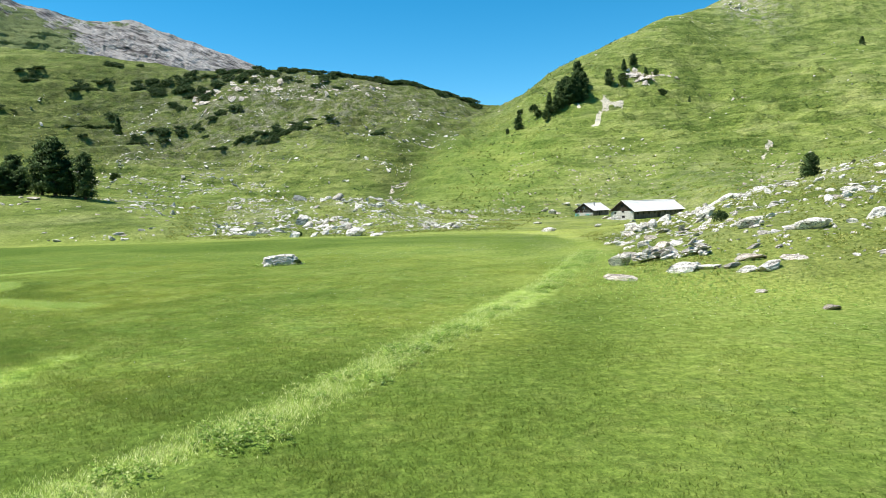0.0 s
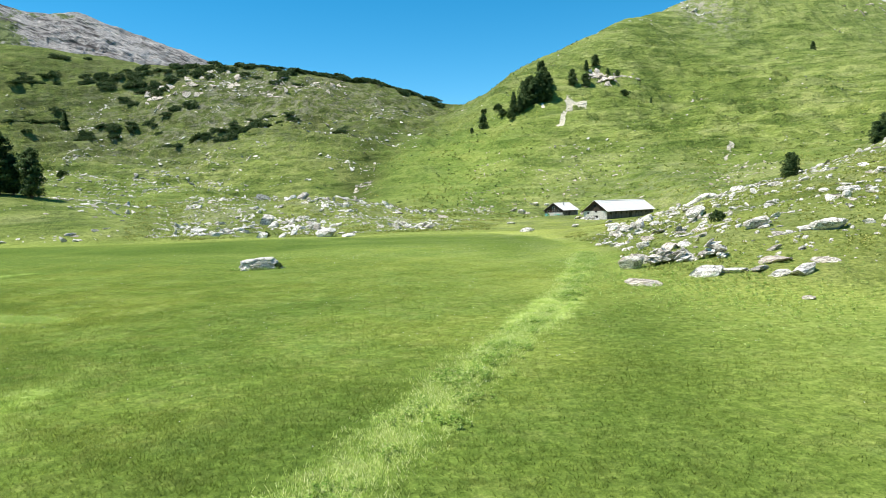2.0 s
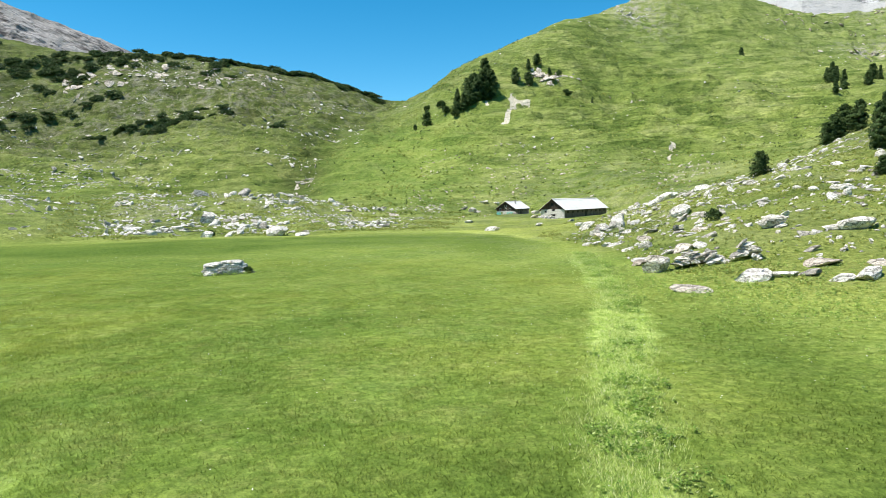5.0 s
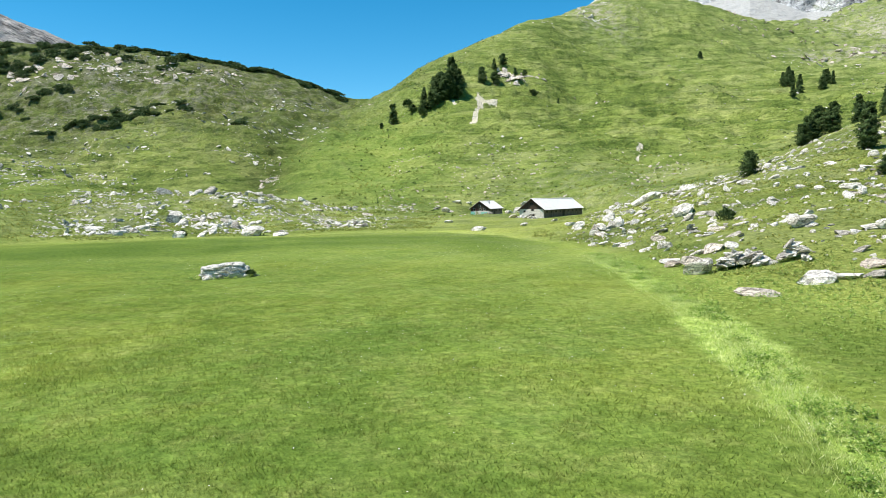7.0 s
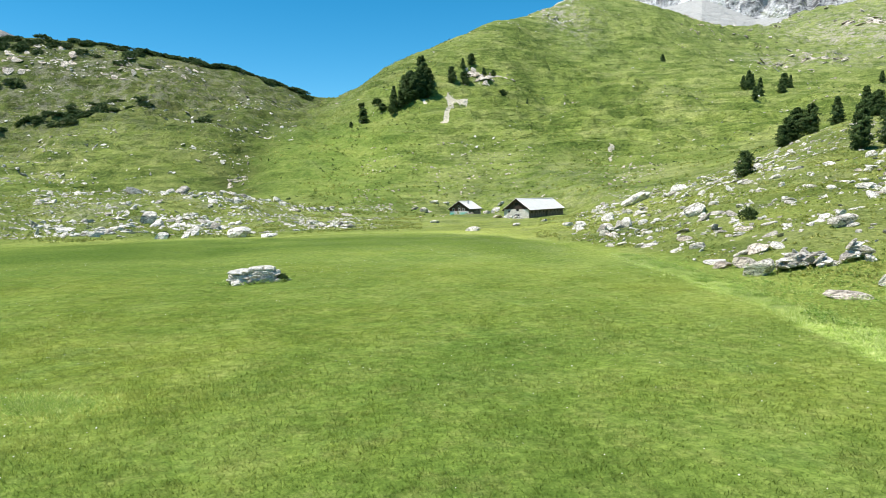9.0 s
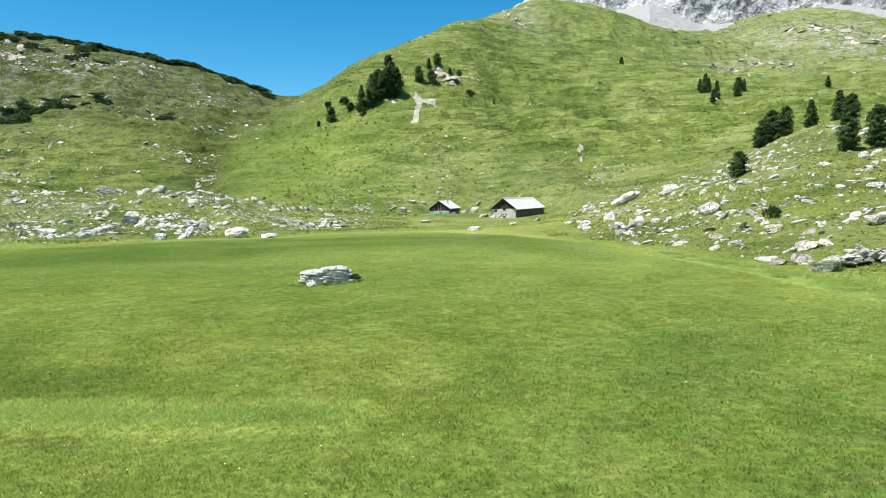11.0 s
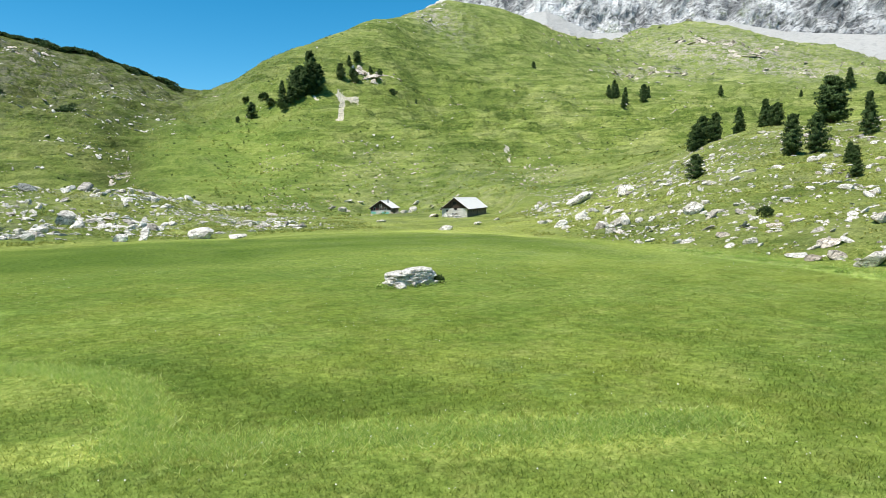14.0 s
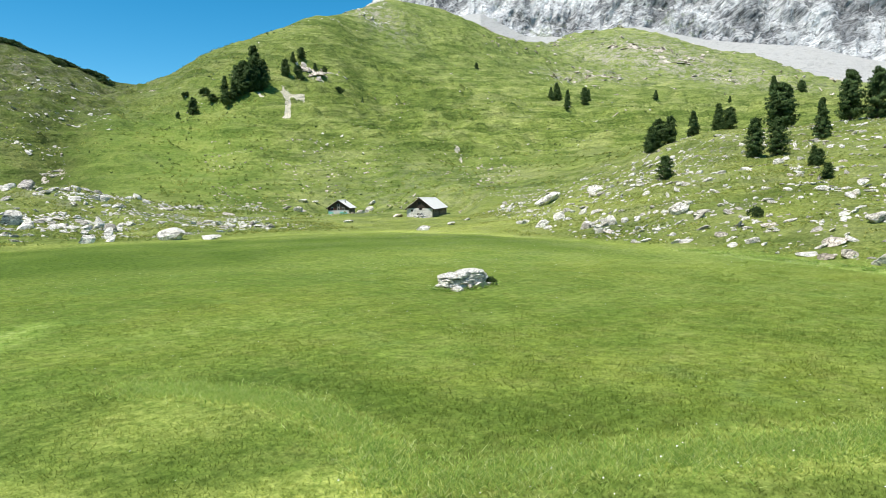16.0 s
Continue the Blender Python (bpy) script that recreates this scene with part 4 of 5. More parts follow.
# ---------------------------------------------------------------- buildings
def plank_wall(parent, name, x0, x1, y0, y1, z0, z1, count, label):
    """Upright boards, with gaps, on one wall plane of a building."""
    along_y = abs(y1 - y0) > abs(x1 - x0)
    bm = bmesh.new()
    step = (y1 - y0 if along_y else x1 - x0) / count
    if along_y:
        box(bm, x0, x1, 0, step * 0.94, z0, z1, 0.008)
    else:
        box(bm, 0, step * 0.94, y0, y1, z0, z1, 0.008)
    me = bpy.data.meshes.new("board")
    bm.to_mesh(me)
    bm.free()
    me.materials.append(SIDING)
    for i in range(count):
        ob = child("board", me, parent)
        ob.location = (0, y0 + i * step, 0) if along_y else (x0 + i * step, 0, 0)


def opening(parent, x, y, z, w, h, face, name="window", shutter=None, frame_mat=None):
    """A window or door with frame and dark pane. face: 'front' looks along -y, 'side' along +x."""
    bm = bmesh.new()
    t = 0.07
    for a0, a1, b0, b1 in ((-w / 2, w / 2, h, h + t), (-w / 2, w / 2, -t, 0), (-w / 2 - t, -w / 2, -t, h + t), (w / 2, w / 2 + t, -t, h + t)):
        if face == "front":
            box(bm, x + a0, x + a1, y - 0.05, y + 0.02, z + b0, z + b1)
        else:
            box(bm, x - 0.02, x + 0.05, y + a0, y + a1, z + b0, z + b1)
    whole = part(name, bm, frame_mat or WOOD, parent)
    bm = bmesh.new()
    if face == "front":
        box(bm, x - w / 2, x + w / 2, y - 0.012, y + 0.03, z, z + h)
    else:
        box(bm, x - 0.03, x + 0.012, y - w / 2, y + w / 2, z, z + h)
    part("pane" if name == "window" else "leaf", bm, DARK, whole)
    if shutter:
        for s in (-1, 1):
            bm = bmesh.new()
            c = s * (w / 2 + t + 0.22)
            if face == "front":
                box(bm, x + c - 0.2, x + c + 0.2, y - 0.07, y - 0.02, z, z + h, 0.01)
            else:
                box(bm, x + 0.02, x + 0.07, y + c - 0.2, y + c + 0.2, z, z + h, 0.01)
            part("shutter", bm, shutter, whole)


def roof_side(parent, ridge_x, ridge_z, eave_x, eave_z, y0, y1, rows, cols):
    """One roof slope: a boarded deck with overlapping sheets on it."""
    th = 0.1
    bm = bmesh.new()
    prism(bm, [(ridge_x, ridge_z), (eave_x, eave_z), (eave_x, eave_z - th), (ridge_x, ridge_z - th)], y0, y1)
    deck = part("roof_slope", bm, WOOD, parent)
    dx, dz = (eave_x - ridge_x) / rows, (eave_z - ridge_z) / rows
    cell = (y1 - y0) / cols
    bm = bmesh.new()
    s = 1.06
    prism(bm, [(0, 0.012), (dx * s, dz * s + 0.035), (dx * s, dz * s + 0.07), (0, 0.045)], 0.01, cell - 0.012)
    me = bpy.data.meshes.new("roof_sheet")
    bm.to_mesh(me)
    bm.free()
    me.materials.append(ROOFING)
    for i in range(rows):
        for j in range(cols):
            ob = child("roof_sheet", me, deck)
            ob.location = (ridge_x + i * dx, y0 + j * cell, ridge_z + i * dz)
    return deck


def alpine_house(name, label, x, y, z, bearing, length, width, eave, ridge, hut=False):
    """A low stone and timber house: origin under its front gable; +y runs along the ridge."""
    house = new(name)
    house.matrix_world = pose(x, y, z, 0, 0, -bearing)
    hw, sill = width / 2, -1.6
    stone = eave * (0.95 if not hut else 0.55)
    base = -0.45 if not hut else 0.1
    wall = bmesh.new()
    box(wall, -hw, hw, 0, 0.4, sill, stone, 0.03)
    part("gable_wall", wall, PLASTER, house, "whitewashed rubble stone front wall")
    wall = bmesh.new()
    box(wall, -hw, hw, length - 0.4, length, sill, stone, 0.03)
    part("gable_wall", wall, PLASTER, house)
    for s in (-1, 1):
        wall = bmesh.new()
        a, b = sorted((s * hw, s * (hw - 0.35)))
        box(wall, a, b, 0.4, length - 0.4, sill, base, 0.02)
        part("side_wall", wall, CONCRETE, house, "rough stone plinth")
        wall = bmesh.new()
        box(wall, a + 0.04, b - 0.04, 0.4, length - 0.4, base, eave, 0.0)
        part("timber_wall", wall, WOOD, house, "dark weathered board wall")
    for yy in (0.06, length - 0.3):
        tri = bmesh.new()
        prism(tri, [(-hw, stone), (hw, stone), (hw, eave), (0, ridge - 0.12), (-hw, eave)], yy, yy + 0.22)
        part("gable", tri, WOOD, house, "dark weathered board gable")
    # boards of the front gable, each cut to the slope
    n = 22
    for i in range(n):
        a, b = -hw + width * i / n, -hw + width * (i + 0.93) / n
        top = lambda q: eave + (ridge - 0.2 - eave) * (1 - abs(q) / hw)
        tri = bmesh.new()
        prism(tri, [(a, stone + 0.02), (b, stone + 0.02), (b, top(b)), (a, top(a))], 0.02, 0.055)
        part("board", tri, WOOD, house)
    plank_wall(house, "side", hw - 0.03, hw + 0.01, 0.4, length - 0.4, base, eave - 0.03, int(length / 0.42), "")
    ov = 0.45
    pitch = (ridge - eave) / hw
    left = hw + 0.5
    roof_side(house, 0.0, ridge, hw + ov, ridge - pitch * (hw + ov), -ov, length + ov, 5, int(length / 1.1))
    roof_side(house, 0.0, ridge, -left, ridge - pitch * left, -ov, length + ov, 5, int(length / 1.1))
    cap = bmesh.new()
    prism(cap, [(-0.22, ridge + 0.0), (0, ridge + 0.12), (0.22, ridge + 0.0), (0, ridge + 0.07)], -ov - 0.02, length + ov + 0.02)
    part("ridge_cap", cap, ROOFING, house)
    for s, reach in ((1, hw + ov), (-1, left)):
        board = bmesh.new()
        prism(board, [(0, ridge - 0.02), (s * reach, ridge - pitch * reach - 0.02), (s * reach, ridge - pitch * reach - 0.2), (0, ridge - 0.2)], -ov - 0.04, -ov)
        part("bargeboard", board, WOOD, house)
    if hut:
        for wx in (-1.9, 0.1, 1.5):
            opening(house, wx, 0.0, eave * 0.62, 0.6, 0.7, "front", shutter=RED if wx < 0 else None, frame_mat=PLASTER)
        opening(house, 0.0, 0.0, eave + 0.35, 0.6, 0.6, "front", frame_mat=PLASTER)
        for wy in (3.5, 7.0, 10.5):
            opening(house, hw + 0.012, wy, eave * 0.5, 0.7, 0.7, "side")
        opening(house, hw + 0.012, 5.4, -0.1, 0.9, 1.75, "side", "door")
        for wx, ww in ((-2.2, 1.5), (1.6, 2.2)):
            bm = bmesh.new()
            box(bm, wx - ww / 2, wx + ww / 2, -0.5, -0.42, -0.4, 0.75, 0.02)
            part("panel", bm, TEAL, house, "turquoise painted boards against the wall")
        bm = bmesh.new()
        box(bm, 1.1, 1.5, 5.3, 5.7, ridge - 1.2, ridge + 0.3, 0.03)
        chimney = part("chimney", bm, CONCRETE, house)
        bm = bmesh.new()
        box(bm, 1.04, 1.56, 5.24, 5.76, ridge + 0.3, ridge + 0.38, 0.02)
        part("chimney_cap", bm, WOOD, chimney)
    else:
        opening(house, 0.1, 0.0, 0.1, 1.3, 0.62, "front", "door")
        opening(house, 0.3, 0.0, eave * 0.78, 0.6, 0.42, "front")
        opening(house, -1.9, 0.0, eave * 0.62, 0.4, 0.35, "front")
        opening(house, 0.0, 0.02, eave + 0.85, 0.75, 0.7, "front")
        for i in range(9):
            opening(house, hw + 0.012, 2.4 + i * (length - 5) / 8, eave * 0.5, 1.0, 0.7, "side")
        opening(house, hw + 0.012, length * 0.47, -0.2, 1.6, 1.6, "side", "door")
    return tagged(house, label, "building")


# ---------------------------------------------------------------- the two buildings
alpine_house("barn", "long low alpine barn with bleached roof and whitewashed gable", 48.2, 174.9, 1.15, 42.5, 33.0, 6.6, 2.15, 4.75)
alpine_house("hut", "small alpine hut with dark timber gable and pale roof", 47.5, 218.5, 1.1, 36.7, 13.5, 6.4, 2.1, 4.3, True)

# ---------------------------------------------------------------- rocks that stand out
def meadow_boulder(x, y):
    """A long flat-topped boulder with open bedding joints and upright clefts, and a few blocks fallen at its foot."""
    rng = np.random.RandomState(5)
    boulder = new("boulder")
    boulder.matrix_world = pose(x, y, gz(x, y), 0, 0, 6)
    v, f = sphere_points(6)
    v = np.sign(v) * np.abs(v) ** 0.5
    v = lumps(v, rng, 1.1, 0.1) * (1.75, 0.85, 0.62)
    wave = 0.16 * fbm(v[:, 0] + 3 * v[:, 1], v[:, 1] + 9, 1.1, 3)
    bed = (v[:, 2] + wave + 0.1 * v[:, 0]) / 0.33
    cleft = (v[:, 0] + 0.35 * v[:, 2] + 0.5 * fbm(v[:, 2] + 4, v[:, 1] + np.floor(bed) * 7.7, 0.7, 3) + 0.55 * np.sin(np.floor(bed) * 5.1)) / 0.85
    notch = lambda u, wide: np.exp(-(((u - np.floor(u) - 0.5) / wide) ** 2))
    step = 0.12 * np.sin(np.floor(bed - 0.5) * 2.7 + 2.0 * np.floor(cleft - 0.5))
    sink = 0.15 * notch(bed, 0.1) + 0.14 * notch(cleft, 0.055) - step
    v[:, :2] *= (1 - 0.62 * sink)[:, None]
    v[:, 2] -= (0.12 * notch(cleft, 0.05) - 0.35 * step) * (v[:, 2] > 0.2)
    v = lumps(v, rng, 0.22, 0.035)
    v[:, 2] = 0.42 + 1.12 * v[:, 2] * (0.93 + 0.09 * np.clip(v[:, 0], -1.5, 1.2))
    child("body", as_mesh("body", v, f, BOULDER), boulder)
    for cx, cy, w, h, k in ((-1.2, -0.95, 0.9, 0.3, 0), (-0.3, -1.05, 0.8, 0.34, 3), (0.7, -1.0, 1.0, 0.42, 6), (2.3, -0.3, 0.8, 0.22, 9), (1.6, -0.8, 0.6, 0.26, 4)):
        v, f = rock_shape(300 + k, ICO3, 8, 0.6, 0.1)
        ob = child("block", as_mesh("block", v * (w, w, h / v[:, 2].max()), f, BOULDER), boulder)
        ob.matrix_local = pose(cx, cy, 0, 0, 0, rng.randn() * 20)
    return tagged(boulder, "large fissured pale limestone boulder alone in the meadow", "rock")


meadow_boulder(-17.95, 71.4)
for x, y, w, h, k, turn in ((15.9, 59.1, 2.1, 1.4, 12, 0), (18.7, 51.0, 2.2, 0.85, 3, 10), (20.7, 50.5, 2.0, 0.4, 5, 0), (21.8, 49.6, 1.7, 0.45, 7, 200), (18.0, 62.6, 1.9, 1.0, 2, 30), (24.3, 51.6, 2.4, 0.5, 10, 5), (17.3, 64.0, 1.5, 0.6, 6, 0), (13.3, 49.7, 2.6, 0.55, 2, 15), (22.2, 65.4, 1.9, 0.85, 6, 40), (21.2, 66.2, 1.3, 0.5, 1, 0),
                            (30.8, 65.2, 2.6, 1.25, 5, 70), (19.3, 51.4, 1.9, 0.75, 7, 10), (22.0, 46.8, 1.5, 0.5, 8, 5), (23.4, 46.4, 2.4, 0.7, 9, 350), (26.1, 54.8, 1.4, 0.5, 4, 30),
                            (25.9, 48.3, 1.9, 0.45, 2, 10), (20.4, 34.1, 0.9, 0.28, 10, 0), (19.9, 40.6, 0.8, 0.22, 6, 50), (62.8, 143.3, 6.4, 2.5, 1, 30), (37.4, 92.4, 2.9, 1.7, 0, 100),
                            (64.2, 131.2, 3.4, 1.5, 11, 20), (22.5, 83.1, 1.1, 0.55, 12, 0), (18.5, 66.3, 1.8, 0.35, 13, 10), (25.1, 79.0, 1.6, 0.7, 2, 0), (33.4, 58.4, 2.9, 1.2, 5, 15),
                            (38.4, 57.2, 1.9, 1.0, 8, 80), (32.4, 59.2, 2.6, 0.5, 9, 200), (21.7, 134.4, 2.4, 0.95, 3, 0), (22.9, 134.8, 1.3, 0.6, 4, 50), (24.7, 168.3, 2.2, 0.7, 5, 0), (33.7, 142.2, 1.6, 0.7, 0, 0), (43.4, 149.4, 1.7, 0.7, 7, 30), (33.8, 116.2, 2.4, 1.2, 8, 20), (35.4, 123.4, 1.8, 0.7, 9, 0), (45.1, 180.5, 2.6, 1.0, 10, 0), (38.7, 228.1, 2.8, 1.9, 5, 0), (64.0, 229.0, 3.4, 1.8, 3, 40), (60.5, 228.0, 2.4, 1.4, 9, 10), (67.5, 233.0, 2.6, 1.3, 7, 0), (50.4, 240.8, 2.2, 1.0, 1, 0), (45.5, 241.2, 3.0, 1.1, 12, 0), (36.0, 232.0, 3.6, 1.3, 4, 20), (-28.0, 141.5, 2.6, 1.2, 4, 40), (-31.5, 138.6, 2.2, 1.3, 3, 0), (-14.5, 139.5, 3.0, 0.9, 7, 60)):
    put_rock(x, y, w, 0.85 * h, k, 0.4 * (turn % 180) - 45 if x > 10 else turn, group="rocks at the meadow edge")
for x, y, w, h, k, turn in ((-19.2, 142.6, 4.4, 1.9, 0, 10), (-34.0, 212.0, 5.6, 2.2, 1, 80), (-45.6, 209.0, 4.8, 1.9, 2, 30), (-38.4, 178.6, 3.6, 2.2, 3, 0), (-27.0, 150.0, 3.2, 1.8, 4, 60)):
    put_rock(x, y, w, h, k, turn, True, "dark fissured limestone block on the rocky knoll", "blocks on the knoll")


def stone_heap(x, y, wide, deep, high, count, seed, turn, label):
    """A tumbled dry-stone wall: flat slabs in broken courses, with gaps between."""
    rng = np.random.RandomState(seed)
    heap = new("stone_heap")
    heap.matrix_world = pose(x, y, gz(x, y), 0, 0, turn)
    meshes = [as_mesh("stone", *rock_shape(700 + k, ICO3, 14, 0.4, 0.1), ROCK_DARK if k % 3 == 1 else ROCK) for k in range(6)]
    for i in range(count):
        w = 0.6 + 0.9 * rng.rand() ** 1.5
        u, q = 2 * rng.rand() - 1, 2 * rng.rand() - 1
        rise = high * (1 - u ** 4) * (1 - 0.75 * q * q) * (0.35 + 0.45 * rng.rand())
        ob = child("stone", meshes[i % 6], heap)
        ob.matrix_local = pose(u * wide / 2, q * deep / 2, max(0.0, rise - 0.15), rng.randn() * 9, rng.randn() * 10 + 8 * u, rng.randn() * 30) @ Matrix.Diagonal((w, w * 0.85, 0.55 + 0.35 * w, 1))
    return tagged(heap, label, "stone heap")


stone_heap(19.2, 57.8, 3.6, 1.6, 1.45, 50, 11, -38, "tumbled heap of dark layered limestone slabs")
stone_heap(22.0, 56.3, 1.7, 1.3, 1.65, 26, 12, -38, "small upright stack of dark limestone slabs")
stone_heap(46.0, 172.2, 5.2, 1.8, 1.2, 34, 13, -30, "low heap of grey stones before the barn")

# ---------------------------------------------------------------- scattered rocks
def scatter(seed, count, az, rad, size, cluster, bias=3.0, tight=0.1):
    """Rock places over a stretch of the plan, in clusters of noise; the higher bias, the more of them are small."""
    rng = np.random.RandomState(seed)
    out = []
    while len(out) < count:
        a, r = az[0] + (az[1] - az[0]) * rng.rand(1500), np.sqrt(rad[0] ** 2 + (rad[1] ** 2 - rad[0] ** 2) * rng.rand(1500))
        x, y = HUB[0] + r * np.sin(np.radians(a)), HUB[1] + r * np.cos(np.radians(a))
        n = fbm(x + 11 * seed, y - 7 * seed, cluster, 4, 0.6)
        keep = (n + 0.12 * rng.randn(1500) > tight) & (r > edge_at(a) * 1.02) & (np.hypot(x - 58, y - 185) > 22) & (np.hypot(x - 52, y - 224) > 11)
        for px, py in zip(x[keep], y[keep]):
            w = size[0] * (size[1] / size[0]) ** (rng.rand() ** bias)
            out.append((px, py, w, 0.7 + 0.6 * rng.rand(), rng.rand() * 6.283, rng.randint(1000)))
    return out[:count]


singles = scatter(1, 150, (30, 66), (74, 168), (0.8, 2.4), 13) + scatter(2, 64, (-13, 10), (126, 208), (1.2, 3.8), 12) + scatter(3, 46, (-36, -12), (128, 300), (1.2, 3.6), 30)
for x, y, w, h, a, k in singles:
    put_rock(x, y, w, w * 0.22 * h, k, math.degrees(a), group="rocks on the slopes")
joined("scattered_stones", "pale limestone stones strewn over the near slope", "stones", SMALL_ROCKS, scatter(4, 780, (29, 68), (56, 180), (0.45, 1.8), 9, 2.0, 0.04), ROCK, 0.8)
joined("scattered_stones", "dense bands of pale blocks running down the near slope", "stones", SMALL_ROCKS, scatter(16, 260, (31, 47), (84, 165), (0.5, 2.0), 14, 2.0, 0.14), ROCK, 0.75)
joined("scattered_stones", "small pale stones between the boulders of the near slope", "stones", CHIPS, scatter(14, 3000, (29, 68), (56, 200), (0.2, 0.8), 7, 2.0), ROCK, 0.8)
joined("scattered_stones", "pale slabs breaking out of the rocky knoll", "stones", SMALL_ROCKS, scatter(5, 700, (-14, 10), (126, 208), (0.6, 2.6), 12, 1.9, 0.18), ROCK, 0.75)
joined("scattered_stones", "pale stones strewn over the rocky knoll", "stones", CHIPS, scatter(15, 2600, (-16, 14), (122, 216), (0.28, 1.1), 10, 1.7, 0.14), ROCK, 0.7)
joined("scattered_stones", "grey stones strewn along the foot of the hillside", "stones", CHIPS, scatter(6, 1900, (-38, -10), (126, 340), (0.35, 2.4), 18, 2.4, 0.15), ROCK, 0.7)
joined("scattered_stones", "grey stones on the upper hillside", "stones", CHIPS, scatter(7, 3600, (-36, 5), (290, 485), (0.5, 3.0), 20, 2.8, 0.18), ROCK, 0.6)
joined("scattered_stones", "small grey stones above the barn", "stones", CHIPS, scatter(8, 900, (10, 36), (180, 300), (0.35, 1.7), 18, 2.4), ROCK_TAN, 0.7)
joined("scattered_stones", "sparse pale stones on the grassy hill", "stones", CHIPS, scatter(9, 1500, (10, 50), (280, 660), (0.4, 2.2), 40, 2.6, 0.14), ROCK, 0.6)
joined("scattered_stones", "pale rock ribs on the far green knoll", "stones", CHIPS, scatter(10, 1500, (36, 66), (560, 1180), (0.9, 7.0), 70, 2.4, 0.16), ROCK_TAN, 0.6)
joined("scattered_stones", "pale rubble patch near the hilltop", "stones", CHIPS, scatter(12, 260, (26.0, 28.6), (560, 650), (0.9, 5.0), 30), ROCK, 0.7)
joined("scattered_stones", "pale stones along the little gully", "stones", CHIPS, scatter(13, 140, (-0.6, 1.2), (262, 320), (0.5, 2.2), 12), ROCK_TAN)


def outcrop(az, r, wide, deep, size, seed, label, count):
    """Bedrock that breaks through the turf: tilted slabs over a patch of slope."""
    rng = np.random.RandomState(seed)
    cx, cy = on(az, r)
    crag = new("rock_outcrop")
    crag.location = (cx, cy, gz(cx, cy))
    meshes = [as_mesh("slab", *rock_shape(800 + seed + i, ICO3, 14, 0.7, 0.25), ROCK_TAN) for i in range(5)]
    for i in range(count):
        w = size * (0.5 + 0.9 * rng.rand())
        px, py = on(az + math.degrees((rng.rand() - 0.5) * wide / r), r + (rng.rand() - 0.5) * deep)
        ob = child("slab", meshes[i % 5], crag)
        ob.matrix_local = Matrix.Translation((px - cx, py - cy, gz(px, py) - crag.location[2])) @ tilt_at(px, py, 1.0) @ pose(0, 0, 0, rng.randn() * 10, rng.randn() * 10, rng.rand() * 360) @ Matrix.Diagonal((w, w, w * 0.26, 1))
    return tagged(crag, label, "rock outcrop")


outcrop(20.7, 394, 15, 20, 4.2, 1, "pale pinkish rock outcrop on the green hill", 75)
outcrop(22.6, 402, 16, 8, 2.6, 20, "broken pale ledge beside the outcrop", 22)
outcrop(19.2, 373, 6, 4, 2.0, 30, "small pale outcrop beside a pine", 8)
outcrop(27.6, 404, 26, 4, 1.6, 25, "line of pale stones along a terrace", 16)
outcrop(47.3, 685, 34, 24, 5.5, 95, "pale slab band on the far knoll", 40)
outcrop(53.2, 822, 40, 40, 7.0, 97, "pale broken ledges on the far knoll", 36)
outcrop(50.6, 915, 70, 26, 8.0, 99, "rock rib near the far knoll's crest", 30)
outcrop(43.6, 642, 24, 8, 4.5, 101, "arched rock ledge on the far knoll", 16)
outcrop(59.0, 730, 60, 26, 5.5, 103, "pale ledges on the far knoll's flank", 34)
outcrop(60.8, 620, 40, 18, 5.0, 105, "dark bouldery step beside the far knoll", 24)
outcrop(47.4, 391, 16, 9, 2.6, 107, "pale boulder patch on the grassy bench", 22)
outcrop(8.2, 400, 8, 5, 2.2, 40, "small grey outcrop on the ridge flank", 8)
outcrop(-6.0, 440, 60, 26, 3.4, 60, "broken grey rock band on the hillside", 70)
outcrop(-15.0, 455, 60, 26, 3.6, 80, "broken grey rock band below the scrub", 60)
outcrop(52.0, 900, 120, 60, 9.0, 90, "pale rock ribs on the far knoll", 40)

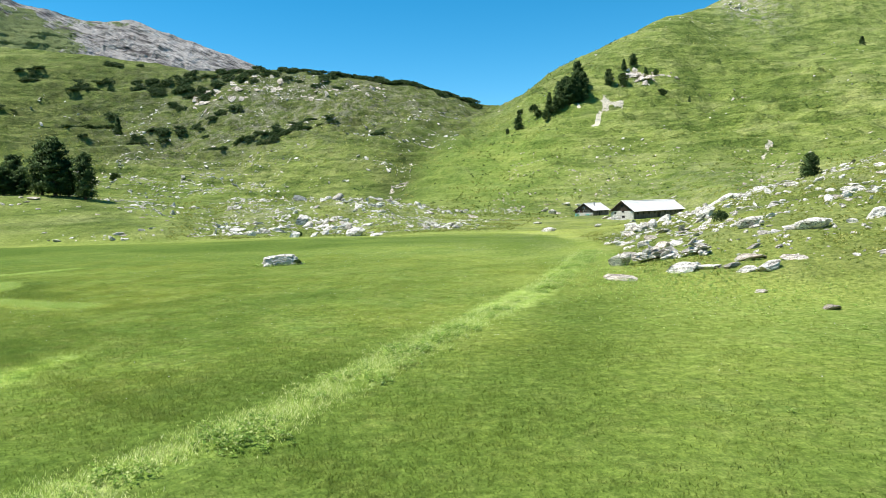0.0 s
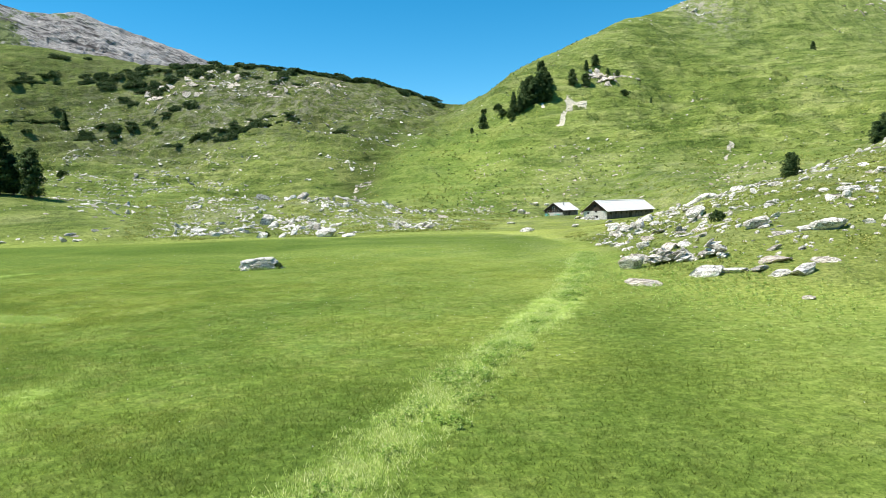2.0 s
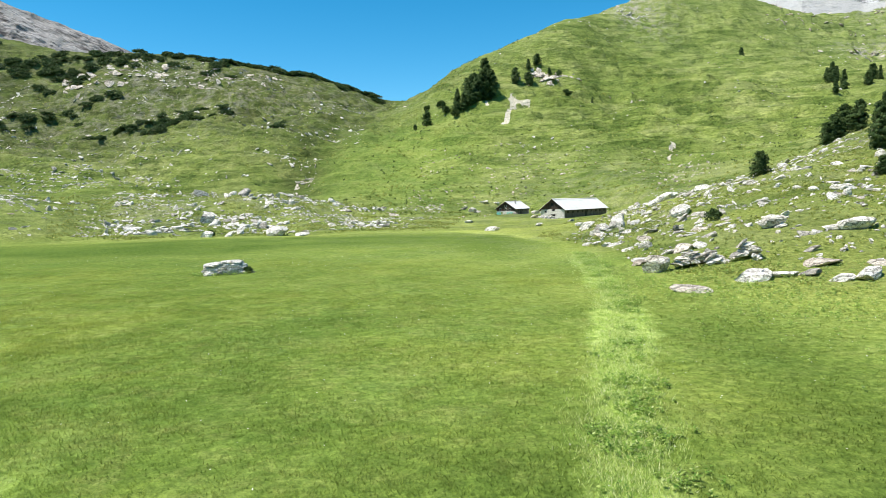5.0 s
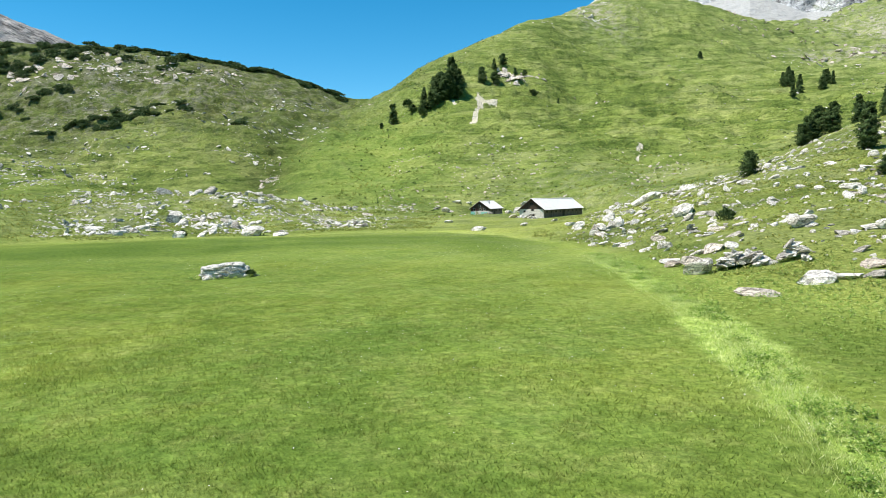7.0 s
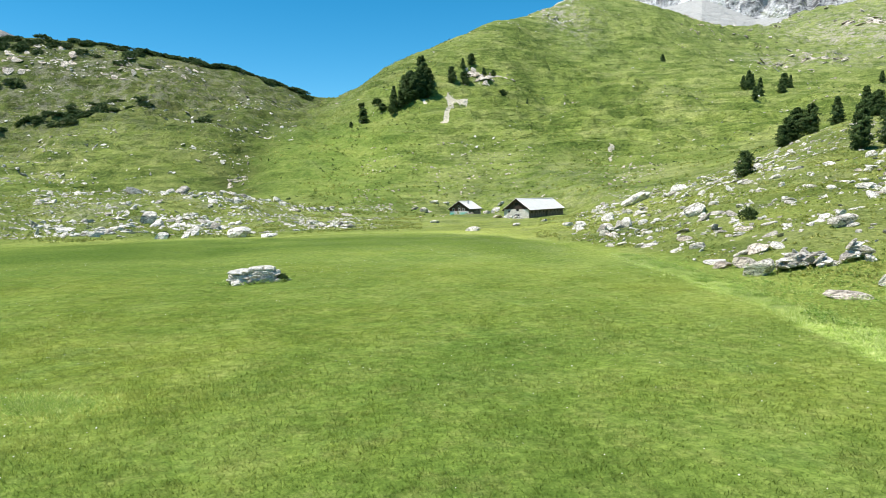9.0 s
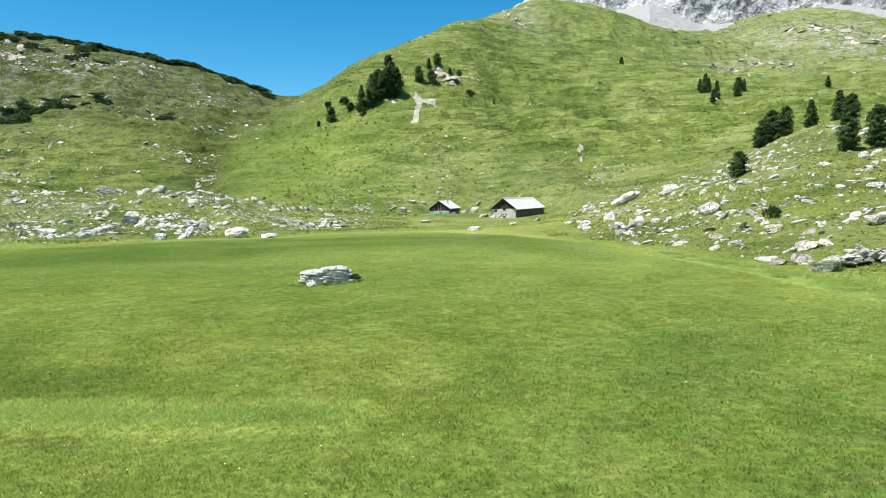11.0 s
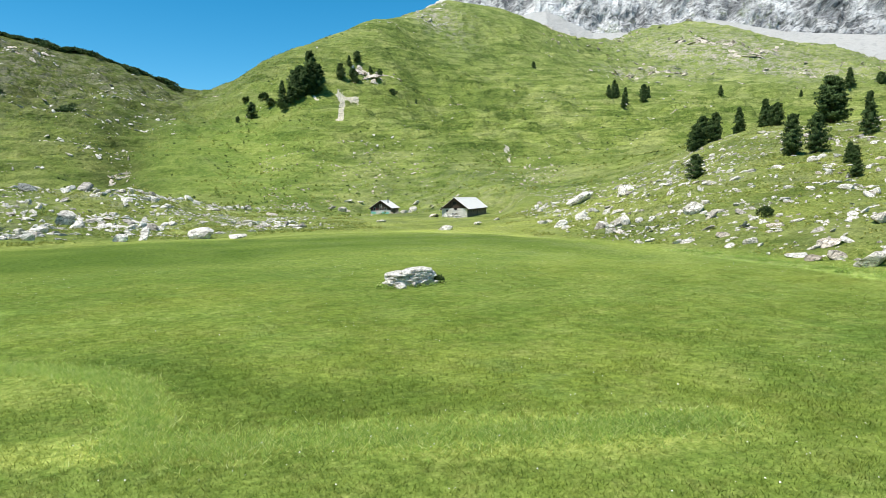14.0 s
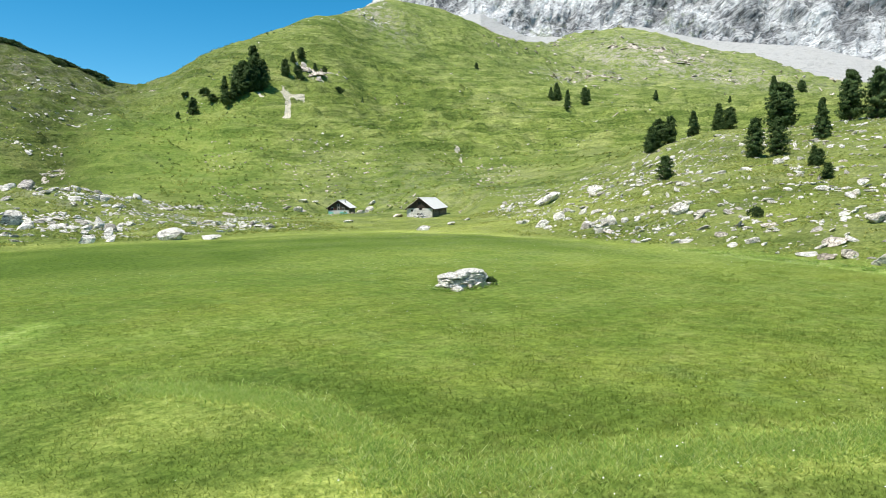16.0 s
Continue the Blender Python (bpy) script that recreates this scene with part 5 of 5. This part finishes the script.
# ---------------------------------------------------------------- trees, one by one
for x, y, h, w, k, shape in ((-112, 190, 17.5, 11.0, 0, "oval"), (-117, 192, 15.5, 9.0, 1, "oval"), (-109, 191.5, 11.0, 6.0, 3, "oval"), (-102.7, 188.8, 13.8, 7.6, 2, "oval"), (-127.8, 196, 12.5, 9.5, 3, "oval"), (-127, 190, 8.5, 8.0, 1, "oval"), (-122, 190.5, 8.0, 6.0, 2, "oval")):
    plant_pine(x, y, h, w, k, shape, "tall dark stone pine in a clump on the knoll", "pines on the knoll")
for x, y, h, w, k, shape in ((77.6, 369.8, 18.5, 8.5, 0, "oval"), (74.0, 361, 16.5, 8.5, 1, "cone"), (69.7, 362, 16.5, 8.5, 2, "oval"), (65.5, 359, 13, 7.5, 3, "cone"), (71.5, 368, 17, 7.0, 0, "cone"), (75.5, 366, 17.5, 8.5, 2, "cone"), (67.5, 360, 15, 7.5, 1, "cone"), (72.5, 360.5, 14, 8.0, 3, "oval"), (63.0, 357.5, 9, 6.0, 2, "cone"), (66.5, 361.5, 14.5, 8.5, 0, "oval"), (70.2, 358.0, 13.0, 8.5, 1, "oval"), (73.0, 364.5, 17.5, 8.5, 3, "oval"), (76.8, 363.5, 18.0, 8.5, 2, "oval"), (79.6, 363.0, 15.5, 7.5, 0, "oval"), (66.9, 357.7, 9.5, 7.5, 3, "oval"), (61.0, 365.0, 9.0, 6.0, 1, "cone"), (59.1, 357.5, 6.0, 6.5, 2, "oval"), (54.3, 362.5, 4.0, 5.5, 0, "oval"), (112.0, 399.0, 6.5, 4.5, 1, "cone"), (118.0, 401.0, 7.0, 6.0, 2, "oval"), (104.5, 376.0, 6.0, 6.5, 3, "oval"), (254.1, 318.9, 8.0, 5.0, 0, "cone"), (284.2, 357.0, 13.0, 7.0, 1, "cone"), (316.7, 357.2, 9.5, 4.5, 2, "cone"), (290.2, 337.1, 7.5, 6.0, 3, "oval"), (457.1, 297.6, 15.0, 10.0, 1, "cone"), (472.0, 284.0, 11.0, 9.0, 0, "oval"), (79.5, 366.5, 12, 6.5, 1, "oval"),
                             (42.3, 353.5, 8.3, 5.5, 1, "oval"), (36.9, 359, 3.2, 2.6, 2, "oval"), (95.8, 372.5, 10, 5.6, 3, "oval"), (123.8, 395, 5.2, 3.6, 0, "cone"), (129.4, 394, 5.2, 4.2, 1, "oval"),
                             (139.3, 367, 5.6, 2.6, 2, "cone"), (282, 441, 8.6, 6.5, 3, "cone"), (288.8, 366.8, 8.1, 4.9, 0, "cone"), (289.6, 360, 10.8, 5.6, 1, "cone"), (279, 342, 13.0, 7.0, 2, "cone"),
                             (305.7, 351, 9.6, 7.5, 3, "oval"), (388, 353, 7.2, 5.4, 0, "cone"), (426.6, 315, 5.6, 3.8, 1, "cone"), (563, 327, 8.2, 5.8, 2, "cone"), (-207.9, 426, 13, 7.5, 3, "cone")):
    plant_pine(x, y, h, w, k, shape, "dark conifer standing far up the green hillside", "conifers on the hill")
for x, y, h, w, k, shape in ((112.7, 150.9, 8.6, 5.6, 0, "oval"), (114.4, 148.5, 7.8, 5.2, 1, "oval"), (110.4, 151.3, 7.0, 4.6, 2, "oval"), (106.4, 149.0, 5.6, 4.0, 3, "oval"), (114.8, 141.2, 7.2, 4.6, 0, "cone"),
                             (115.0, 134.1, 7.6, 5.2, 1, "cone"), (113.3, 130.1, 5.8, 4.6, 2, "oval"), (78.8, 104.6, 8.0, 4.3, 3, "oval"), (118.9, 120, 11.4, 9.0, 0, "oval"), (121.5, 121, 10.0, 7.0, 1, "oval"),
                             (82.3, 102.0, 7.4, 4.8, 2, "oval"), (99.3, 101.5, 8.8, 4.4, 3, "cone"), (123.3, 106.1, 12.2, 6.8, 0, "oval"), (126.0, 101.6, 12.0, 6.4, 1, "oval"), (71.3, 90.2, 3.5, 2.6, 2, "cone"),
                             (69.8, 88.6, 3.0, 2.4, 3, "oval"), (58.1, 82.1, 2.5, 2.2, 0, "oval"), (120, 146, 2.6, 2.2, 1, "cone")):
    plant_pine(x, y, h, w * 0.95, k, shape, "dark green stone pine on the boulder slope", "pines on the boulder slope")
plant_pine(64.5, 114.2, 4.7, 3.7, 2, "oval", "single round stone pine among boulders", "pines on the boulder slope")
for x, y, s, tall in ((34.0, 79.6, 0.36, 1.5), (53.4, 371.8, 1.0, 1.7), (57.5, 349, 0.95, 1.7), (103.5, 370.4, 0.9, 1.5), (-158, 318, 0.9, 1.6), (123.4, 364.2, 0.9, 1.0), (-31.0, 140.4, 0.3, 1.8), (47.0, 383, 0.7, 1.3)):
    plant_dwarf(x, y, s, int(x), tall, "dark round bush on the grassy slope")

# dwarf pine patches on the opposite hillside
PATCHES = ((-26.5, 492, 28, 9, 20), (-30.5, 508, 14, 6, 9), (-22.9, 484, 12, 5, 7), (-19.8, 484, 12, 6, 9), (-27.8, 456, 24, 6, 13), (-22.4, 430, 26, 8, 17), (-12.6, 384, 28, 9, 26), (-10.0, 378, 24, 6, 18),
           (-8.2, 372, 10, 4, 4), (-16.1, 436, 10, 4, 4), (-18.7, 433, 14, 4, 4), (-19.4, 458, 6, 3, 2), (-6.3, 447, 8, 4, 3), (-8.8, 447, 9, 3, 3), (-2.3, 358, 4, 2, 2), (-24.5, 510, 16, 5, 5), (-33, 470, 10, 5, 4))
prng = np.random.RandomState(77)
for az, r, across, deep, count in PATCHES:
    for i in range(count):
        x, y = on(az + math.degrees(prng.randn() * across * 0.45 / r), r + prng.randn() * deep * 0.6)
        plant_dwarf(x, y, 0.9 + 0.8 * prng.rand(), i, 0.6)
for i in range(100):
    az = -22 + 28 * (i + prng.rand()) / 100
    x, y = on(az, 474 + 8 * prng.randn())
    plant_dwarf(x, y, 1.2 + 0.9 * prng.rand(), i, 0.6)


# ---------------------------------------------------------------- grass and herbs
def blades(name, label, x, y, high, wide, per, material, seed, lean=0.45):
    """Grass tufts: a few bent blades at each place, joined into one object."""
    rng = np.random.RandomState(seed)
    n = len(x) * per
    bx, by = np.repeat(x, per) + rng.randn(n) * 0.07, np.repeat(y, per) + rng.randn(n) * 0.07
    bz = np.repeat(ground_z(x, y), per) - 0.02
    h, w = np.repeat(high, per) * (0.6 + 0.6 * rng.rand(n)), np.repeat(wide, per) * (0.7 + 0.6 * rng.rand(n))
    a, b = rng.rand(n) * 6.283, rng.rand(n) * 6.283
    off = lean * h * (0.3 + 1.0 * rng.rand(n))
    root = np.stack([bx, by, bz], -1)
    side = np.stack([np.cos(a) * w, np.sin(a) * w, 0 * w], -1)
    tip = root + np.stack([np.cos(b) * off, np.sin(b) * off, h], -1)
    v = face_up(np.stack([root - side, root + side, tip], 1))
    me = as_mesh(name, v, np.arange(3 * n).reshape(-1, 3), material, True, soft_up(rng, n, 3, 0.4))
    for key, values in damp_masks(x, y).items():
        me.attributes.new(key, "FLOAT", "POINT").data.foreach_set("value", np.repeat(values, 3 * per).astype(np.float32))
    return tagged(new(name, me), label, "grass", kind="stuff")


def leaves(name, label, x, y, high, size, per, material, seed):
    """Broad-leaved herbs: tilted leaf blades round each place."""
    rng = np.random.RandomState(seed)
    n = len(x) * per
    a = rng.rand(n) * 6.283
    out = np.repeat(high, per) * 0.55 * rng.rand(n)
    c = np.stack([np.repeat(x, per) + np.cos(a) * out, np.repeat(y, per) + np.sin(a) * out, np.repeat(ground_z(x, y), per) + np.repeat(high, per) * (0.25 + 0.75 * rng.rand(n))], -1)
    s = np.repeat(size, per) * (0.6 + 0.8 * rng.rand(n))
    d = np.stack([np.cos(a) * s, np.sin(a) * s, s * (rng.rand(n) - 0.35)], -1)
    e = np.stack([-np.sin(a) * s * 0.45, np.cos(a) * s * 0.45, s * 0.25 * rng.randn(n)], -1)
    v = face_up(np.stack([c - d, c + e, c + d, c - e], 1))
    me = as_mesh(name, v, np.arange(4 * n).reshape(-1, 4), material, True, soft_up(rng, n, 4, 0.5))
    return tagged(new(name, me), label, "plants", kind="stuff")


grng = np.random.RandomState(21)


def along(line, count, spread):
    seg = [math.dist(a, b) for a, b in zip(line, line[1:])]
    pick = grng.choice(len(seg), count, p=np.array(seg) / sum(seg))
    t = grng.rand(count)
    p = np.array(line, float)
    xy = p[pick] * (1 - t)[:, None] + p[pick + 1] * t[:, None]
    return xy[:, 0] + grng.randn(count) * spread, xy[:, 1] + grng.randn(count) * spread


# meadow sward, thickest in the strip below the flight line
count = 330000
u, off = grng.rand(count), 9 + 52 * grng.rand(count) ** 1.5
ang = np.radians(-52 + 118 * grng.rand(count))
mx, my = -44 * u + np.sin(ang) * off, 37 * u + np.cos(ang) * off
keep = fbm(mx, my, 1.6, 3) + 0.4 * grng.randn(count) > -0.25
mx, my = mx[keep], my[keep]
tallness = 0.05 + 0.06 * (0.5 + 0.5 * fbm(mx + 50, my, 3.0, 3)) + 0.04 * grng.rand(len(mx))
blades("meadow_grass", "dense green meadow grass", mx, my, tallness, np.full(len(mx), 0.013), 3, BLADE, 31, 0.9)
sx, sy = along(DITCH[:9], 34000, 0.62)
thick = fbm(sx, sy, 1.3, 3) + 0.3 * grng.randn(len(sx)) > -0.12
sx, sy = sx[thick], sy[thick]
blades("tall_grass", "tall pale grass along the ditch", sx, sy, 0.07 + 0.13 * grng.rand(len(sx)), np.full(len(sx), 0.008), 5, PALE_BLADE, 32, 0.8)
sx, sy = (np.concatenate(q) for q in zip(along(SWALE[2:], 6500, 0.55), along(RIM, 4500, 0.45)))
blades("tall_grass", "tall yellow-green grass in a damp hollow", sx, sy, 0.08 + 0.1 * grng.rand(len(sx)), np.full(len(sx), 0.013), 4, HERB, 33, 1.6)
cx, cy = along(DITCH[:9], 120, 0.45)
cx = cx + 0.35
pick = grng.randint(0, 120, 2000)
hx, hy = cx[pick] + 0.34 * grng.randn(2000), cy[pick] + 0.34 * grng.randn(2000)
hx2, hy2 = 17 + 4.5 * grng.randn(1700), 49 + 8 * grng.randn(1700)
right = hx2 > np.interp(hy2, [q[1] for q in DITCH], [q[0] for q in DITCH]) + 0.5
hx2, hy2 = hx2[right], hy2[right]
hx, hy = np.concatenate([hx, hx2]), np.concatenate([hy, hy2])
leaves("herbs", "broad-leaved green herbs along the ditch and rocks", hx, hy, 0.12 + 0.2 * grng.rand(len(hx)), np.full(len(hx), 0.044), 14, HERB, 34)


bx, by = -17.9 + 2.4 * np.cos(np.linspace(0, 6.28, 170)) + 0.3 * grng.randn(170), 71.2 + 1.3 * np.sin(np.linspace(0, 6.28, 170)) + 0.25 * grng.randn(170)
leaves("herbs", "rank green weeds round the foot of the boulder", bx, by, 0.1 + 0.16 * grng.rand(170), np.full(170, 0.05), 12, HERB, 35)
plant_dwarf(-15.9, 70.9, 0.16, 1, 1.6, "small green bush against the boulder")


def flowers(count, seed):
    """Small white flower heads just above the sward."""
    rng = np.random.RandomState(seed)
    x, y = -30 + 60 * rng.rand(count) - 12, 20 + 75 * rng.rand(count)
    keep = fbm(x, y, 9.0, 3) + 0.2 * rng.randn(count) > 0.12
    x, y = x[keep], y[keep]
    n = len(x)
    c = np.stack([x, y, ground_z(x, y) + 0.1 + 0.12 * rng.rand(n)], -1)
    a = rng.rand(n) * 6.283
    r = 0.014 + 0.011 * rng.rand(n)
    ring = [np.stack([np.cos(a + k * 1.2566) * r, np.sin(a + k * 1.2566) * r, 0.01 * rng.randn(n)], -1) for k in range(5)]
    v = np.stack([c + q for q in ring], 1).reshape(-1, 3)
    me = as_mesh("meadow_flowers", v, np.arange(5 * n).reshape(-1, 5), PETAL)
    return tagged(new("meadow_flowers", me), "tiny white flowers scattered in the meadow", "flowers", kind="stuff")


flowers(3000, 91)

# heath and low tussocks on the slope beside the camera
def heath(seed, count, az, rad, size, cluster, material, label):
    spots = scatter(seed, count, az, rad, (0.6, 1.6), cluster)
    x, y = np.array([q[0] for q in spots]), np.array([q[1] for q in spots])
    c = np.stack([x, y, ground_z(x, y) + 0.1 * size], -1)
    v, f = tufts(np.random.RandomState(seed), c, size, 9, 0.5)
    return tagged(new("heath", as_mesh("heath", v, f, material)), label, "plants", kind="stuff")


heath(61, 5200, (29, 70), (48, 180), 0.2, 9, HEATH, "dark green heath tussocks between the boulders")
heath(62, 2600, (-16, 14), (118, 214), 0.26, 10, HEATH, "dark green heath tussocks on the knoll")
heath(63, 1500, (6, 50), (190, 460), 0.75, 14, HEATH, "low green tussocks dotted over the hillside")
heath(64, 420, (-4, 50), (210, 470), 0.8, 22, DWARF, "dark low juniper dotted over the hillside")
heath(65, 9000, (26, 72), (47, 175), 0.24, 5, TURF, "yellow-green grass tussocks between the boulders")
heath(66, 5000, (-18, 16), (118, 214), 0.32, 6, TURF, "yellow-green grass tussocks on the knoll")
heath(67, 4500, (-34, 50), (200, 470), 0.7, 12, TURF, "pale grass tussocks over the hillside")
